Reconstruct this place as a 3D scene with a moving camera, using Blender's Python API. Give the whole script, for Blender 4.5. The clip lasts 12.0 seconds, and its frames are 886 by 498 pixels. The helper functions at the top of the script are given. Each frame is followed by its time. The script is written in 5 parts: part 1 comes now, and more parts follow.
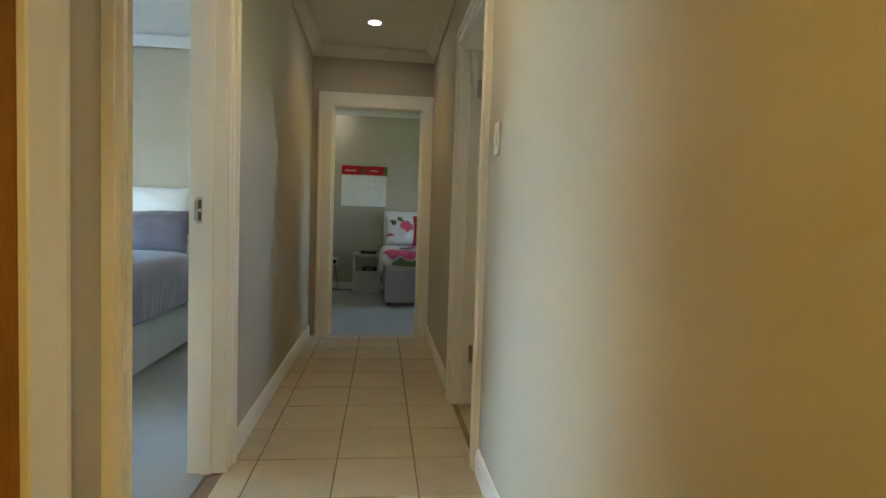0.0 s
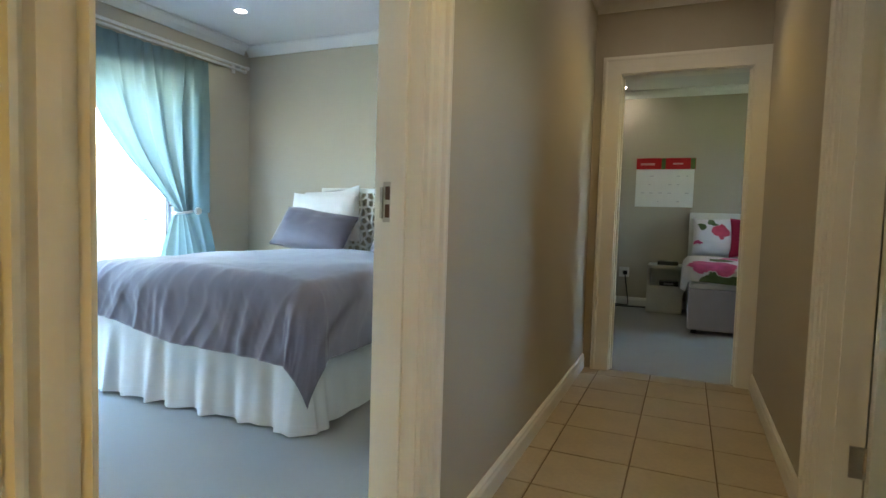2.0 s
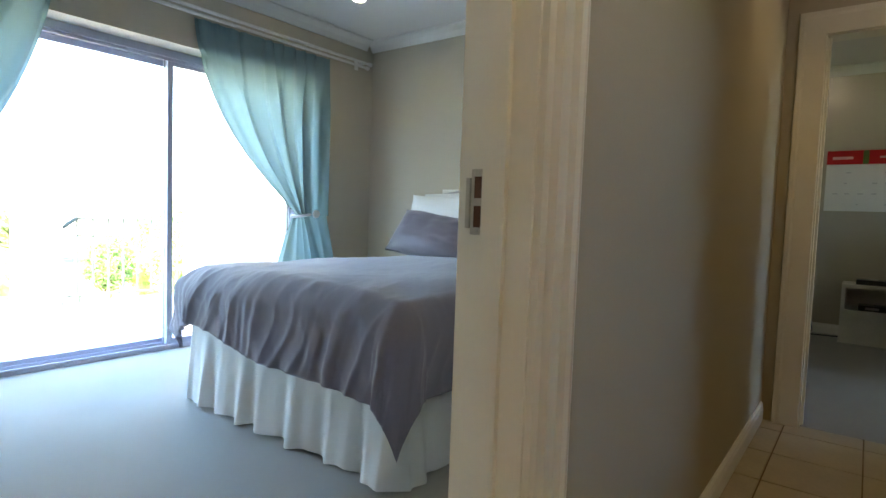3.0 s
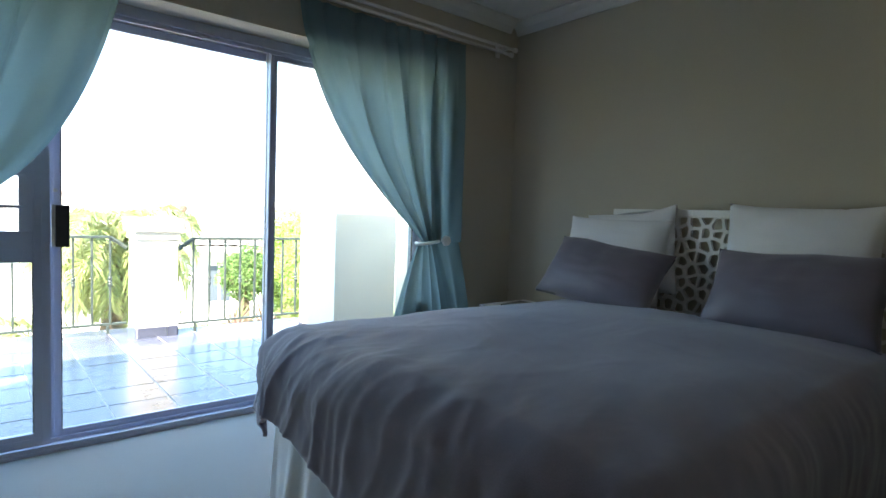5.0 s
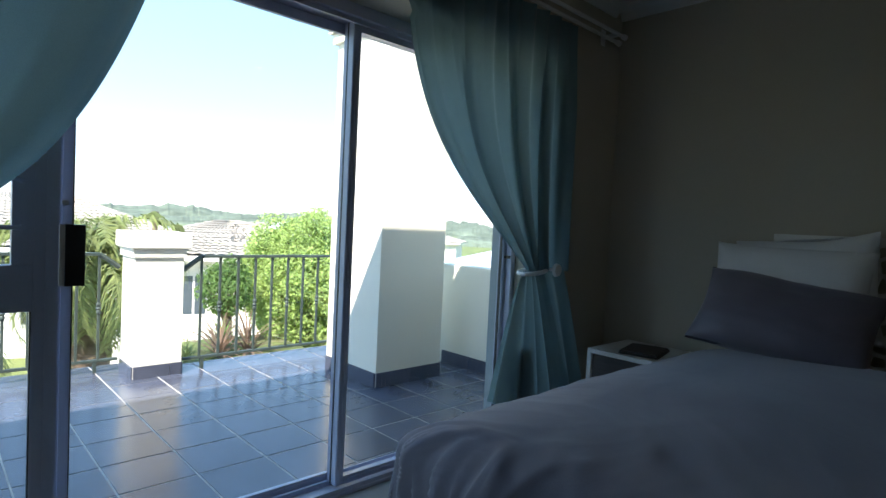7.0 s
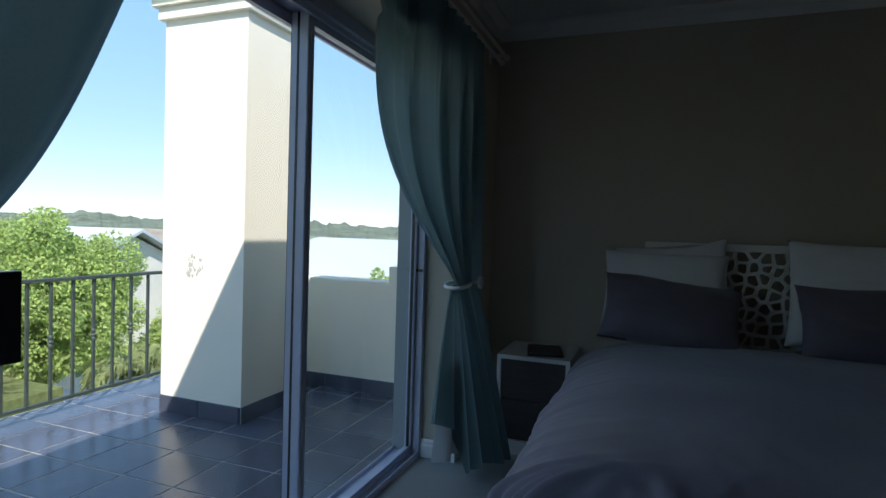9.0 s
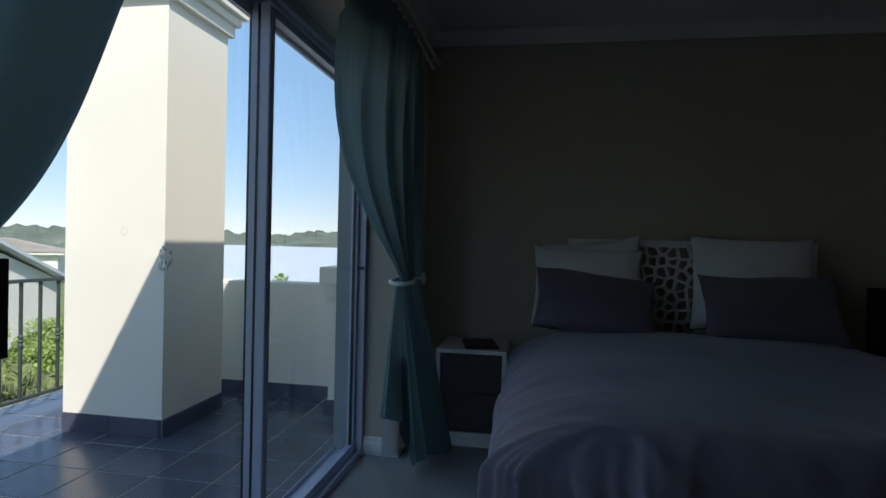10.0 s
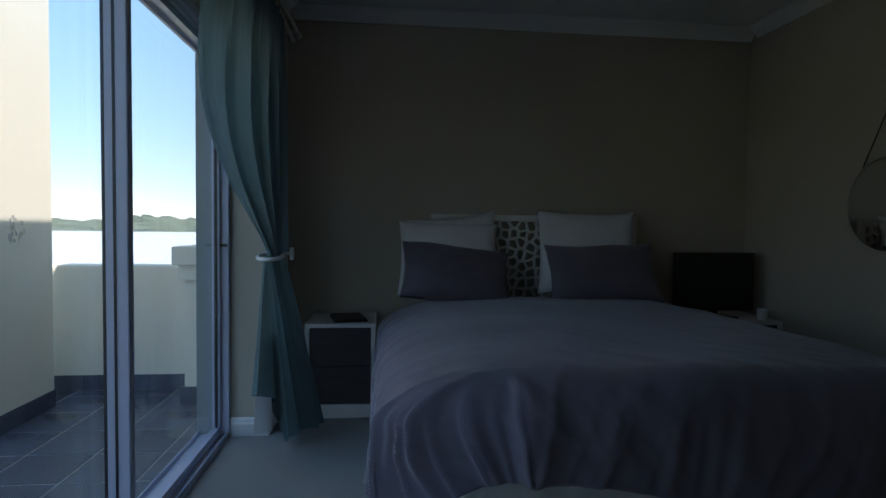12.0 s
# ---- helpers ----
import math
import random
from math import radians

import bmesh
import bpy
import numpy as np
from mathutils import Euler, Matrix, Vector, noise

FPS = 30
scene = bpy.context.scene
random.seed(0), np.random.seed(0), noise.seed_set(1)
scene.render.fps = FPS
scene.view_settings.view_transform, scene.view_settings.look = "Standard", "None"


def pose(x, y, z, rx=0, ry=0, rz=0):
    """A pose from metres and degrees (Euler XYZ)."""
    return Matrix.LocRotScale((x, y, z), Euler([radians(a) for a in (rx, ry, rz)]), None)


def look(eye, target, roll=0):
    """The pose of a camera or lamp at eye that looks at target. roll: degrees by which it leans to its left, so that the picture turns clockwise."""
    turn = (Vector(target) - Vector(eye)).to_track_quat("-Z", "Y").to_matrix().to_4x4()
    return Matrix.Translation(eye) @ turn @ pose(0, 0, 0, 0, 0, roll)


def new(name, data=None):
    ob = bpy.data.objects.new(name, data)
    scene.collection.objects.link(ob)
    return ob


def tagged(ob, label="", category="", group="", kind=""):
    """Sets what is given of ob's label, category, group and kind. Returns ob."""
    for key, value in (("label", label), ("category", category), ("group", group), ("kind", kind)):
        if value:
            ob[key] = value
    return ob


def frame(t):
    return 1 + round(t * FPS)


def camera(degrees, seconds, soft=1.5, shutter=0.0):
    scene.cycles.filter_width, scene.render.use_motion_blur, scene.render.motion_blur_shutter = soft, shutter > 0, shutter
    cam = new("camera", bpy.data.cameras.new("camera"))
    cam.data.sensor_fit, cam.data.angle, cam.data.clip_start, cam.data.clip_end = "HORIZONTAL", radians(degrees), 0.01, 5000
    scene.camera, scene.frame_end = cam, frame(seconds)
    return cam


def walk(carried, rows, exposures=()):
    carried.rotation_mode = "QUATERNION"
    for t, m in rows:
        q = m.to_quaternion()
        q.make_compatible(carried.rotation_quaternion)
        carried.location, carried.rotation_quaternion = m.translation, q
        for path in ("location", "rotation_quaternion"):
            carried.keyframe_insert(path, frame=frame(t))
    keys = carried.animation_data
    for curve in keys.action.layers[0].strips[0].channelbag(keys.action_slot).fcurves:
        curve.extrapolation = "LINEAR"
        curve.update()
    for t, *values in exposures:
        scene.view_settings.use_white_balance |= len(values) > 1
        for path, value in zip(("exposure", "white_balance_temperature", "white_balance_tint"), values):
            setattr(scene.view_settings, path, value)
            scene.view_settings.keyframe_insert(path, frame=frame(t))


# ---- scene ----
cam = camera(77.0, 12.0)
PATH = [
    (0, (0.163, -2.385, 1.043), (0.386, -0.401, 0.938), 1.8),
    (0.5, (0.19, -2.134, 1.023), (0.138, -0.138, 0.913), 1.5),
    (1, (0.227, -1.893, 1.01), (-0.122, 0.073, 0.897), 1.4),
    (1.5, (0.215, -1.624, 1.004), (-0.374, 0.284, 0.892), 1.5),
    (2, (0.169, -1.384, 1.019), (-0.627, 0.447, 0.9), 1.7),
    (2.5, (0.089, -1.112, 1.023), (-0.936, 0.6, 0.901), 1.9),
    (3.5, (-0.223, -0.634, 1.043), (-1.566, 0.843, 0.922), 2.1),
    (5.5, (-1.172, -0.152, 1.185), (-2.712, 1.119, 1.071), 2.0),
    (6, (-1.451, -0.168, 1.204), (-2.977, 1.12, 1.091), 2.1),
    (6.5, (-1.722, -0.18, 1.195), (-3.24, 1.118, 1.093), 2.4),
    (8.5, (-2.622, -0.577, 1.222), (-3.52, 1.21, 1.176), 2.2),
    (9, (-2.796, -0.647, 1.254), (-3.501, 1.223, 1.192), 1.8),
    (9.5, (-2.926, -0.723, 1.224), (-3.478, 1.199, 1.179), 1.7),
    (10, (-3.037, -0.789, 1.195), (-3.368, 1.184, 1.169), 1.4),
    (10.5, (-3.102, -0.827, 1.174), (-3.283, 1.165, 1.161), 1.3),
    (11, (-3.125, -0.831, 1.177), (-3.196, 1.168, 1.143), 0.9),
    (11.5, (-3.147, -0.843, 1.158), (-3.091, 1.155, 1.095), 0.6),
    (12, (-3.139, -0.891, 1.145), (-2.931, 1.097, 1.068), 0.7),
]
EXPOSURE = [(0.0, 5.05, 6600, 10), (1.0, 5.05, 6700, 11), (2.0, 5.0, 6900, 13), (2.5, 4.85, 7100, 16), (3.0, 4.5, 7150, 16), (3.7, 3.8, 7150, 16),
            (5.3, 2.65, 6950, 16), (5.9, 2.1, 6850, 14), (6.7, 1.5, 6650, 13), (8.3, 0.85, 6450, 13), (9.5, 0.25, 6500, 15), (10.5, 0.1, 6500, 16), (11.2, 0.2, 6500, 16), (12.0, 0.62, 6550, 17)]
walk(cam, [(t, look(eye, target, roll)) for t, eye, target, roll in PATH], EXPOSURE)

# ---- world and lights ----
TO_SUN = Vector((1.0, -1.5, 1.9)).normalized()
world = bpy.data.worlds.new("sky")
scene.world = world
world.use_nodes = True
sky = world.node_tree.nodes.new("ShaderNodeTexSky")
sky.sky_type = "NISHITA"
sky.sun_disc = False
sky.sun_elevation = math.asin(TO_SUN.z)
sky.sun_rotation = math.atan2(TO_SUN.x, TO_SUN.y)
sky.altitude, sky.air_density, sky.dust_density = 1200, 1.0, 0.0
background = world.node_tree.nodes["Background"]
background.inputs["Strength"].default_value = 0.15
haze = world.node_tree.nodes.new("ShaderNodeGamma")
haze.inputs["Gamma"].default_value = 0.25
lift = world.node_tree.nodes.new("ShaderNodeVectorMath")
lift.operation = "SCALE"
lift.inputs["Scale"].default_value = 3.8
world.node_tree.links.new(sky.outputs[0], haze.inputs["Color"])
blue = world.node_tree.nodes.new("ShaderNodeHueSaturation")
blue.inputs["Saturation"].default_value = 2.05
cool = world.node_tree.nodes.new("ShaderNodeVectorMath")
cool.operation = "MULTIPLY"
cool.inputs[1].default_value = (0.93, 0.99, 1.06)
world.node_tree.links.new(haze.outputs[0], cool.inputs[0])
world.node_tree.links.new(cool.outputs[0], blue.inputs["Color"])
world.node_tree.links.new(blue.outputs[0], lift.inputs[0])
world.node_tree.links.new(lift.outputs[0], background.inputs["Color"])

sun = new("sun", bpy.data.lights.new("sun", "SUN"))
sun.data.energy, sun.data.angle, sun.data.color = 5.0, radians(0.5), (1.0, 0.95, 0.87)
sun.matrix_world = look(TO_SUN * 30, (0, 0, 0))


def lamp_spot(x, y, z, watts, colour):
    """The light of one ceiling downlight."""
    data = bpy.data.lights.new("downlight_beam", "SPOT")
    data.energy, data.color, data.shadow_soft_size = watts, colour, 0.03
    data.spot_size, data.spot_blend = radians(125), 0.9
    ob = new("downlight_beam", data)
    ob.matrix_world = look((x, y, z), (x, y, 0.0))
    return ob


WARM = (1.0, 0.67, 0.10)
# the y -0.4 lamp is unseen, added to brighten the corridor by the bedroom door
for yy, watts in ((-2.6, 2.6), (-0.4, 0.45), (1.83, 0.36)):
    lamp_spot(0.08, yy, 2.44, watts, WARM)
for xx, yy in ((-3.1, 2.04), (-1.2, 2.04), (-3.1, -0.6), (-1.2, -0.6)):
    lamp_spot(xx, yy, 2.545, 0.1, (1.0, 0.8, 0.55))


# ---- building helpers ----
def box(bm, x0, x1, y0, y1, z0, z1, bevel=0.0):
    made = bmesh.ops.create_cube(bm, size=1.0)["verts"]
    for v in made:
        v.co = Vector((x0 + (v.co.x + 0.5) * (x1 - x0), y0 + (v.co.y + 0.5) * (y1 - y0), z0 + (v.co.z + 0.5) * (z1 - z0)))
    if bevel:
        edges = list({e for v in made for e in v.link_edges})
        bmesh.ops.bevel(bm, geom=edges, offset=bevel, segments=2, affect="EDGES", profile=0.7)
    return bm


def tube(bm, points, radius, sides=10, closed=False):
    """A round bar along points; radius may be a list."""
    pts = [Vector(p) for p in points]
    n = len(pts)
    rad = radius if isinstance(radius, (list, tuple)) else [radius] * n
    rings = []
    for i, p in enumerate(pts):
        if closed:
            d = (pts[(i + 1) % n] - pts[i - 1]).normalized()
        else:
            d = (pts[min(i + 1, n - 1)] - pts[max(i - 1, 0)]).normalized()
        side = d.cross(Vector((0, 0, 1)))
        if side.length < 0.05:
            side = d.cross(Vector((1, 0, 0)))
        side.normalize()
        up = side.cross(d)
        rings.append([bm.verts.new(p + rad[i] * (math.cos(a) * side + math.sin(a) * up)) for a in (2 * math.pi * k / sides for k in range(sides))])
    last = n if closed else n - 1
    for i in range(last):
        a, b = rings[i], rings[(i + 1) % n]
        for k in range(sides):
            bm.faces.new((a[k], a[(k + 1) % sides], b[(k + 1) % sides], b[k]))
    if not closed:
        bm.faces.new(rings[0][::-1])
        bm.faces.new(rings[-1])
    return bm


def lathe(bm, profile, centre, sides=16):
    """A turned shape: profile is radius, height pairs from bottom to top."""
    rings = [[bm.verts.new((centre[0] + r * math.cos(2 * math.pi * k / sides), centre[1] + r * math.sin(2 * math.pi * k / sides), centre[2] + h)) for k in range(sides)] for r, h in profile]
    for a, b in zip(rings, rings[1:]):
        for k in range(sides):
            bm.faces.new((a[k], a[(k + 1) % sides], b[(k + 1) % sides], b[k]))
    bm.faces.new(rings[0][::-1])
    bm.faces.new(rings[-1])
    return bm


def sweep(bm, profile, start, end, out, up=(0, 0, 1)):
    """A moulding: profile pairs (out, up) carried straight from start to end."""
    out, up = Vector(out), Vector(up)
    ends = [[bm.verts.new(Vector(p) + a * out + b * up) for a, b in profile] for p in (start, end)]
    n = len(profile)
    for k in range(n):
        bm.faces.new((ends[0][k], ends[0][(k + 1) % n], ends[1][(k + 1) % n], ends[1][k]))
    bm.faces.new(ends[0])
    bm.faces.new(ends[1][::-1])
    return bm


def sheet(bm, nu, nv, place, closed_u=False):
    """A grid of points place(u, v), u and v from 0 to 1."""
    rows = [[bm.verts.new(place(i / nu, j / nv)) for i in range(nu + (0 if closed_u else 1))] for j in range(nv + 1)]
    m = len(rows[0])
    for j in range(nv):
        for i in range(nu):
            k = (i + 1) % m
            bm.faces.new((rows[j][i], rows[j][k], rows[j + 1][k], rows[j + 1][i]))
    return bm


def finish(bm, name, material, smooth=False):
    bmesh.ops.recalc_face_normals(bm, faces=bm.faces)
    mesh = bpy.data.meshes.new(name)
    bm.to_mesh(mesh)
    bm.free()
    mesh.materials.append(material)
    if smooth:
        mesh.polygons.foreach_set("use_smooth", [True] * len(mesh.polygons))
        if smooth == "angle":
            mesh.set_sharp_from_angle(angle=radians(40))
    return mesh


def thing(name, label, category, at=(0, 0, 0), group="", kind="", turn=0.0):
    ob = new(name)
    ob.empty_display_size = 0.1
    ob.matrix_world = pose(*at, 0, 0, turn)
    return tagged(ob, label, category, group, kind)


def part(name, bm, material, parent, label="", smooth=False):
    ob = new(name, finish(bm, name, material, smooth))
    ob.parent = parent
    if label:
        ob["label"] = label
    return ob


def whole(name, bm, material, label, category, kind="", group="", smooth=False, at=None):
    ob = new(name, finish(bm, name, material, smooth))
    if at:
        ob.location = at
    return tagged(ob, label, category, group, kind)


def B(*boxes, bevel=0.0):
    bm = bmesh.new()
    for b in boxes:
        box(bm, *b, bevel=bevel)
    return bm


# ---- materials ----
def material(name, colour, rough=0.6, metal=0.0, spread=0.12, scale=3.0, fine=60.0, bump=0.1, fine_spread=0.06, bump_scale=None, coat=0.0, sheen=0.0, by_piece=0.0, coords="Object", stretch=(1, 1, 1), subsurface=0.0, wrinkle=0.0):
    """A painted, woven or stony surface: two scales of tone, fine relief."""
    m = bpy.data.materials.new(name)
    m.use_nodes = True
    nt = m.node_tree
    bsdf = nt.nodes["Principled BSDF"]
    link = nt.links.new
    tc = nt.nodes.new("ShaderNodeTexCoord")
    mp = nt.nodes.new("ShaderNodeMapping")
    mp.inputs["Scale"].default_value = stretch
    link(tc.outputs[coords], mp.inputs["Vector"])
    big = nt.nodes.new("ShaderNodeTexNoise")
    big.inputs["Scale"].default_value, big.inputs["Detail"].default_value = scale, 5
    small = nt.nodes.new("ShaderNodeTexNoise")
    small.inputs["Scale"].default_value, small.inputs["Detail"].default_value = fine, 3
    link(mp.outputs[0], big.inputs["Vector"])
    link(mp.outputs[0], small.inputs["Vector"])

    def shift(fac, amount, base):
        ramp = nt.nodes.new("ShaderNodeMapRange")
        ramp.inputs["From Min"].default_value, ramp.inputs["From Max"].default_value = 0.3, 0.7
        ramp.inputs["To Min"].default_value, ramp.inputs["To Max"].default_value = 1 - amount, 1 + amount
        link(fac, ramp.inputs["Value"])
        mul = nt.nodes.new("ShaderNodeVectorMath")
        mul.operation = "SCALE"
        link(base, mul.inputs[0])
        link(ramp.outputs[0], mul.inputs["Scale"])
        return mul.outputs[0]

    rgb = nt.nodes.new("ShaderNodeRGB")
    rgb.outputs[0].default_value = (*colour, 1)
    out = shift(big.outputs["Fac"], spread, rgb.outputs[0])
    out = shift(small.outputs["Fac"], fine_spread, out)
    if by_piece:
        info = nt.nodes.new("ShaderNodeObjectInfo")
        ramp = nt.nodes.new("ShaderNodeMapRange")
        ramp.inputs["To Min"].default_value, ramp.inputs["To Max"].default_value = 1 - by_piece, 1 + by_piece
        link(info.outputs["Random"], ramp.inputs["Value"])
        mul = nt.nodes.new("ShaderNodeVectorMath")
        mul.operation = "SCALE"
        link(out, mul.inputs[0])
        link(ramp.outputs[0], mul.inputs["Scale"])
        out = mul.outputs[0]
    link(out, bsdf.inputs["Base Color"])
    rr = nt.nodes.new("ShaderNodeMapRange")
    rr.inputs["To Min"].default_value, rr.inputs["To Max"].default_value = max(0.02, rough - 0.08), min(1.0, rough + 0.08)
    link(big.outputs["Fac"], rr.inputs["Value"])
    link(rr.outputs[0], bsdf.inputs["Roughness"])
    bsdf.inputs["Metallic"].default_value = metal
    bsdf.inputs["Coat Weight"].default_value = coat
    bsdf.inputs["Sheen Weight"].default_value = sheen
    bsdf.inputs["Subsurface Weight"].default_value = subsurface
    if bump:
        bn = nt.nodes.new("ShaderNodeBump")
        bn.inputs["Strength"].default_value, bn.inputs["Distance"].default_value = bump, 0.004
        if bump_scale:
            third = nt.nodes.new("ShaderNodeTexNoise")
            third.inputs["Scale"].default_value, third.inputs["Detail"].default_value = bump_scale, 4
            link(mp.outputs[0], third.inputs["Vector"])
            link(third.outputs["Fac"], bn.inputs["Height"])
        else:
            link(small.outputs["Fac"], bn.inputs["Height"])
        link(bn.outputs[0], bsdf.inputs["Normal"])
        if wrinkle:
            wn = nt.nodes.new("ShaderNodeTexNoise")
            wn.noise_type = "RIDGED_MULTIFRACTAL"
            wn.inputs["Scale"].default_value, wn.inputs["Detail"].default_value, wn.inputs["Distortion"].default_value = 2.6, 3, 1.2
            wm = nt.nodes.new("ShaderNodeMapping")
            wm.inputs["Scale"].default_value = (1.6, 0.75, 0.75)
            wm.inputs["Rotation"].default_value = (0, 0, 0.6)
            link(tc.outputs[coords], wm.inputs["Vector"])
            link(wm.outputs[0], wn.inputs["Vector"])
            wb = nt.nodes.new("ShaderNodeBump")
            wb.inputs["Strength"].default_value, wb.inputs["Distance"].default_value = wrinkle, 0.012
            link(wn.outputs["Fac"], wb.inputs["Height"])
            link(bn.outputs[0], wb.inputs["Normal"])
            link(wb.outputs[0], bsdf.inputs["Normal"])
    return m


def clear_glass():
    m = bpy.data.materials.new("window_glass")
    m.use_nodes = True
    nt = m.node_tree
    for n in list(nt.nodes):
        nt.nodes.remove(n)
    out = nt.nodes.new("ShaderNodeOutputMaterial")
    mix = nt.nodes.new("ShaderNodeMixShader")
    weight = nt.nodes.new("ShaderNodeLayerWeight")
    weight.inputs["Blend"].default_value = 0.5
    power = nt.nodes.new("ShaderNodeMath")
    power.operation = "POWER"
    power.inputs[1].default_value = 5.0
    nt.links.new(weight.outputs["Facing"], power.inputs[0])
    fres = nt.nodes.new("ShaderNodeMapRange")
    fres.inputs["To Min"].default_value, fres.inputs["To Max"].default_value = 0.022, 0.6
    nt.links.new(power.outputs[0], fres.inputs["Value"])
    clear = nt.nodes.new("ShaderNodeBsdfTransparent")
    clear.inputs["Color"].default_value = (0.97, 0.985, 0.98, 1)
    gloss = nt.nodes.new("ShaderNodeBsdfGlossy")
    gloss.inputs["Roughness"].default_value = 0.0
    nt.links.new(fres.outputs[0], mix.inputs[0])
    nt.links.new(clear.outputs[0], mix.inputs[1])
    nt.links.new(gloss.outputs[0], mix.inputs[2])
    nt.links.new(mix.outputs[0], out.inputs["Surface"])
    return m


def glow(name, colour, strength):
    m = bpy.data.materials.new(name)
    m.use_nodes = True
    b = m.node_tree.nodes["Principled BSDF"]
    b.inputs["Base Color"].default_value = (*colour, 1)
    b.inputs["Emission Color"].default_value = (*colour, 1)
    b.inputs["Emission Strength"].default_value = strength
    return m


M_WALL = material("wall_paint_stone", (0.46, 0.415, 0.33), 0.7, spread=0.03, scale=1.2, fine=180, fine_spread=0.015, bump=0.08)
M_CEIL = material("ceiling_paint", (0.73, 0.73, 0.71), 0.8, spread=0.02, scale=1.0, fine=150, fine_spread=0.01, bump=0.05)
M_TRIM = material("cream_trim_paint", (0.79, 0.77, 0.71), 0.4, spread=0.02, scale=4, fine=90, fine_spread=0.01, bump=0.06)
M_SKIRT = material("white_skirting_paint", (0.78, 0.77, 0.74), 0.35, spread=0.04, scale=4, fine=90, fine_spread=0.02, bump=0.05)
M_TILE = material("beige_floor_tile", (0.45, 0.38, 0.285), 0.3, spread=0.08, scale=6, fine=45, fine_spread=0.05, bump=0.05, by_piece=0.05)
M_GROUT = material("dark_grout", (0.21, 0.155, 0.105), 0.9, spread=0.2, scale=8, fine=80, bump=0.2)
M_CARPET = material("grey_beige_carpet", (0.275, 0.269, 0.256), 0.95, spread=0.06, scale=2.2, fine=260, fine_spread=0.22, bump=0.7, sheen=0.2)
M_SLATE = material("dark_slate_tile", (0.074, 0.082, 0.115), 0.22, spread=0.15, scale=4, fine=30, fine_spread=0.1, bump=0.08, by_piece=0.12)
M_SLATE_GROUT = material("pale_grout", (0.45, 0.43, 0.40), 0.9, spread=0.1, scale=10, fine=90, bump=0.2)
M_PLASTER = material("cream_plaster", (0.84, 0.79, 0.67), 0.8, spread=0.04, scale=1.5, fine=120, fine_spread=0.03, bump=0.1)
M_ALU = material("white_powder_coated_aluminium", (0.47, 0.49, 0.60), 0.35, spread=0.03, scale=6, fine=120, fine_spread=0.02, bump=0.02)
M_GLASS = clear_glass()
M_BLACK = material("black_plastic", (0.012, 0.012, 0.013), 0.35, spread=0.2, scale=10, fine=100, bump=0.04)
M_STEEL = material("brushed_steel", (0.55, 0.52, 0.47), 0.32, 1.0, spread=0.08, scale=30, fine=200, bump=0.05)
M_RAIL = material("dark_green_iron_paint", (0.045, 0.062, 0.054), 0.5, spread=0.2, scale=14, fine=120, bump=0.15)
M_DUVET = material("grey_cotton_duvet", (0.176, 0.158, 0.203), 0.85, spread=0.06, scale=4, fine=300, fine_spread=0.05, bump=0.15, sheen=0.3, wrinkle=0.6)
M_PILLOW_DARK = material("charcoal_satin_pillowcase", (0.122, 0.106, 0.135), 0.55, spread=0.08, scale=5, fine=300, fine_spread=0.05, bump=0.1, sheen=0.3, wrinkle=0.3)
M_WHITE_CLOTH = material("white_cotton", (0.68, 0.68, 0.68), 0.9, spread=0.04, scale=5, fine=300, fine_spread=0.03, bump=0.12, sheen=0.2, wrinkle=0.5)
M_WHITE_WOOD = material("white_painted_wood", (0.74, 0.73, 0.70), 0.4, spread=0.05, scale=5, fine=60, fine_spread=0.03, bump=0.06)
M_WOOD = material("brown_wood", (0.30, 0.15, 0.06), 0.45, spread=0.2, scale=5, fine=40, fine_spread=0.12, bump=0.1, stretch=(6, 6, 0.6))
M_DARK_DRAWER = material("dark_brown_veneer", (0.05, 0.04, 0.04), 0.45, spread=0.2, scale=6, fine=60, fine_spread=0.1, bump=0.08, stretch=(1, 1, 8))
# grey that puts the shade of the outer reveal into the colour
M_REVEAL_SHADE = material("grey_reveal_shade", (0.24, 0.27, 0.27), 0.8, spread=0.06, scale=3, fine=120, fine_spread=0.03, bump=0.1)
M_SLOT = material("raw_brown_wood", (0.10, 0.045, 0.03), 0.8, spread=0.2, scale=40, fine=200, bump=0.1)
M_LAMP = glow("lamp_disc", (1.0, 0.93, 0.8), 4)

# ---- large structure ----
FLOOR_Z = 0.0
COR_L, COR_R = -0.445, 0.59
BED_X0, BED_X1 = -3.775, -0.567
BED_Y0, BED_Y1 = -1.75, 2.87
COR_Y0, COR_Y1 = -3.6, 2.52
CEIL_C, CEIL_B = 2.48, 2.57
R2_Y1 = 5.74
SIDE_X1 = 2.3
WALL_OUT = -4.14


def setting(name, bm, mat, label, category, smooth=False):
    return whole(name, bm, mat, label, category, "structure", smooth=smooth)


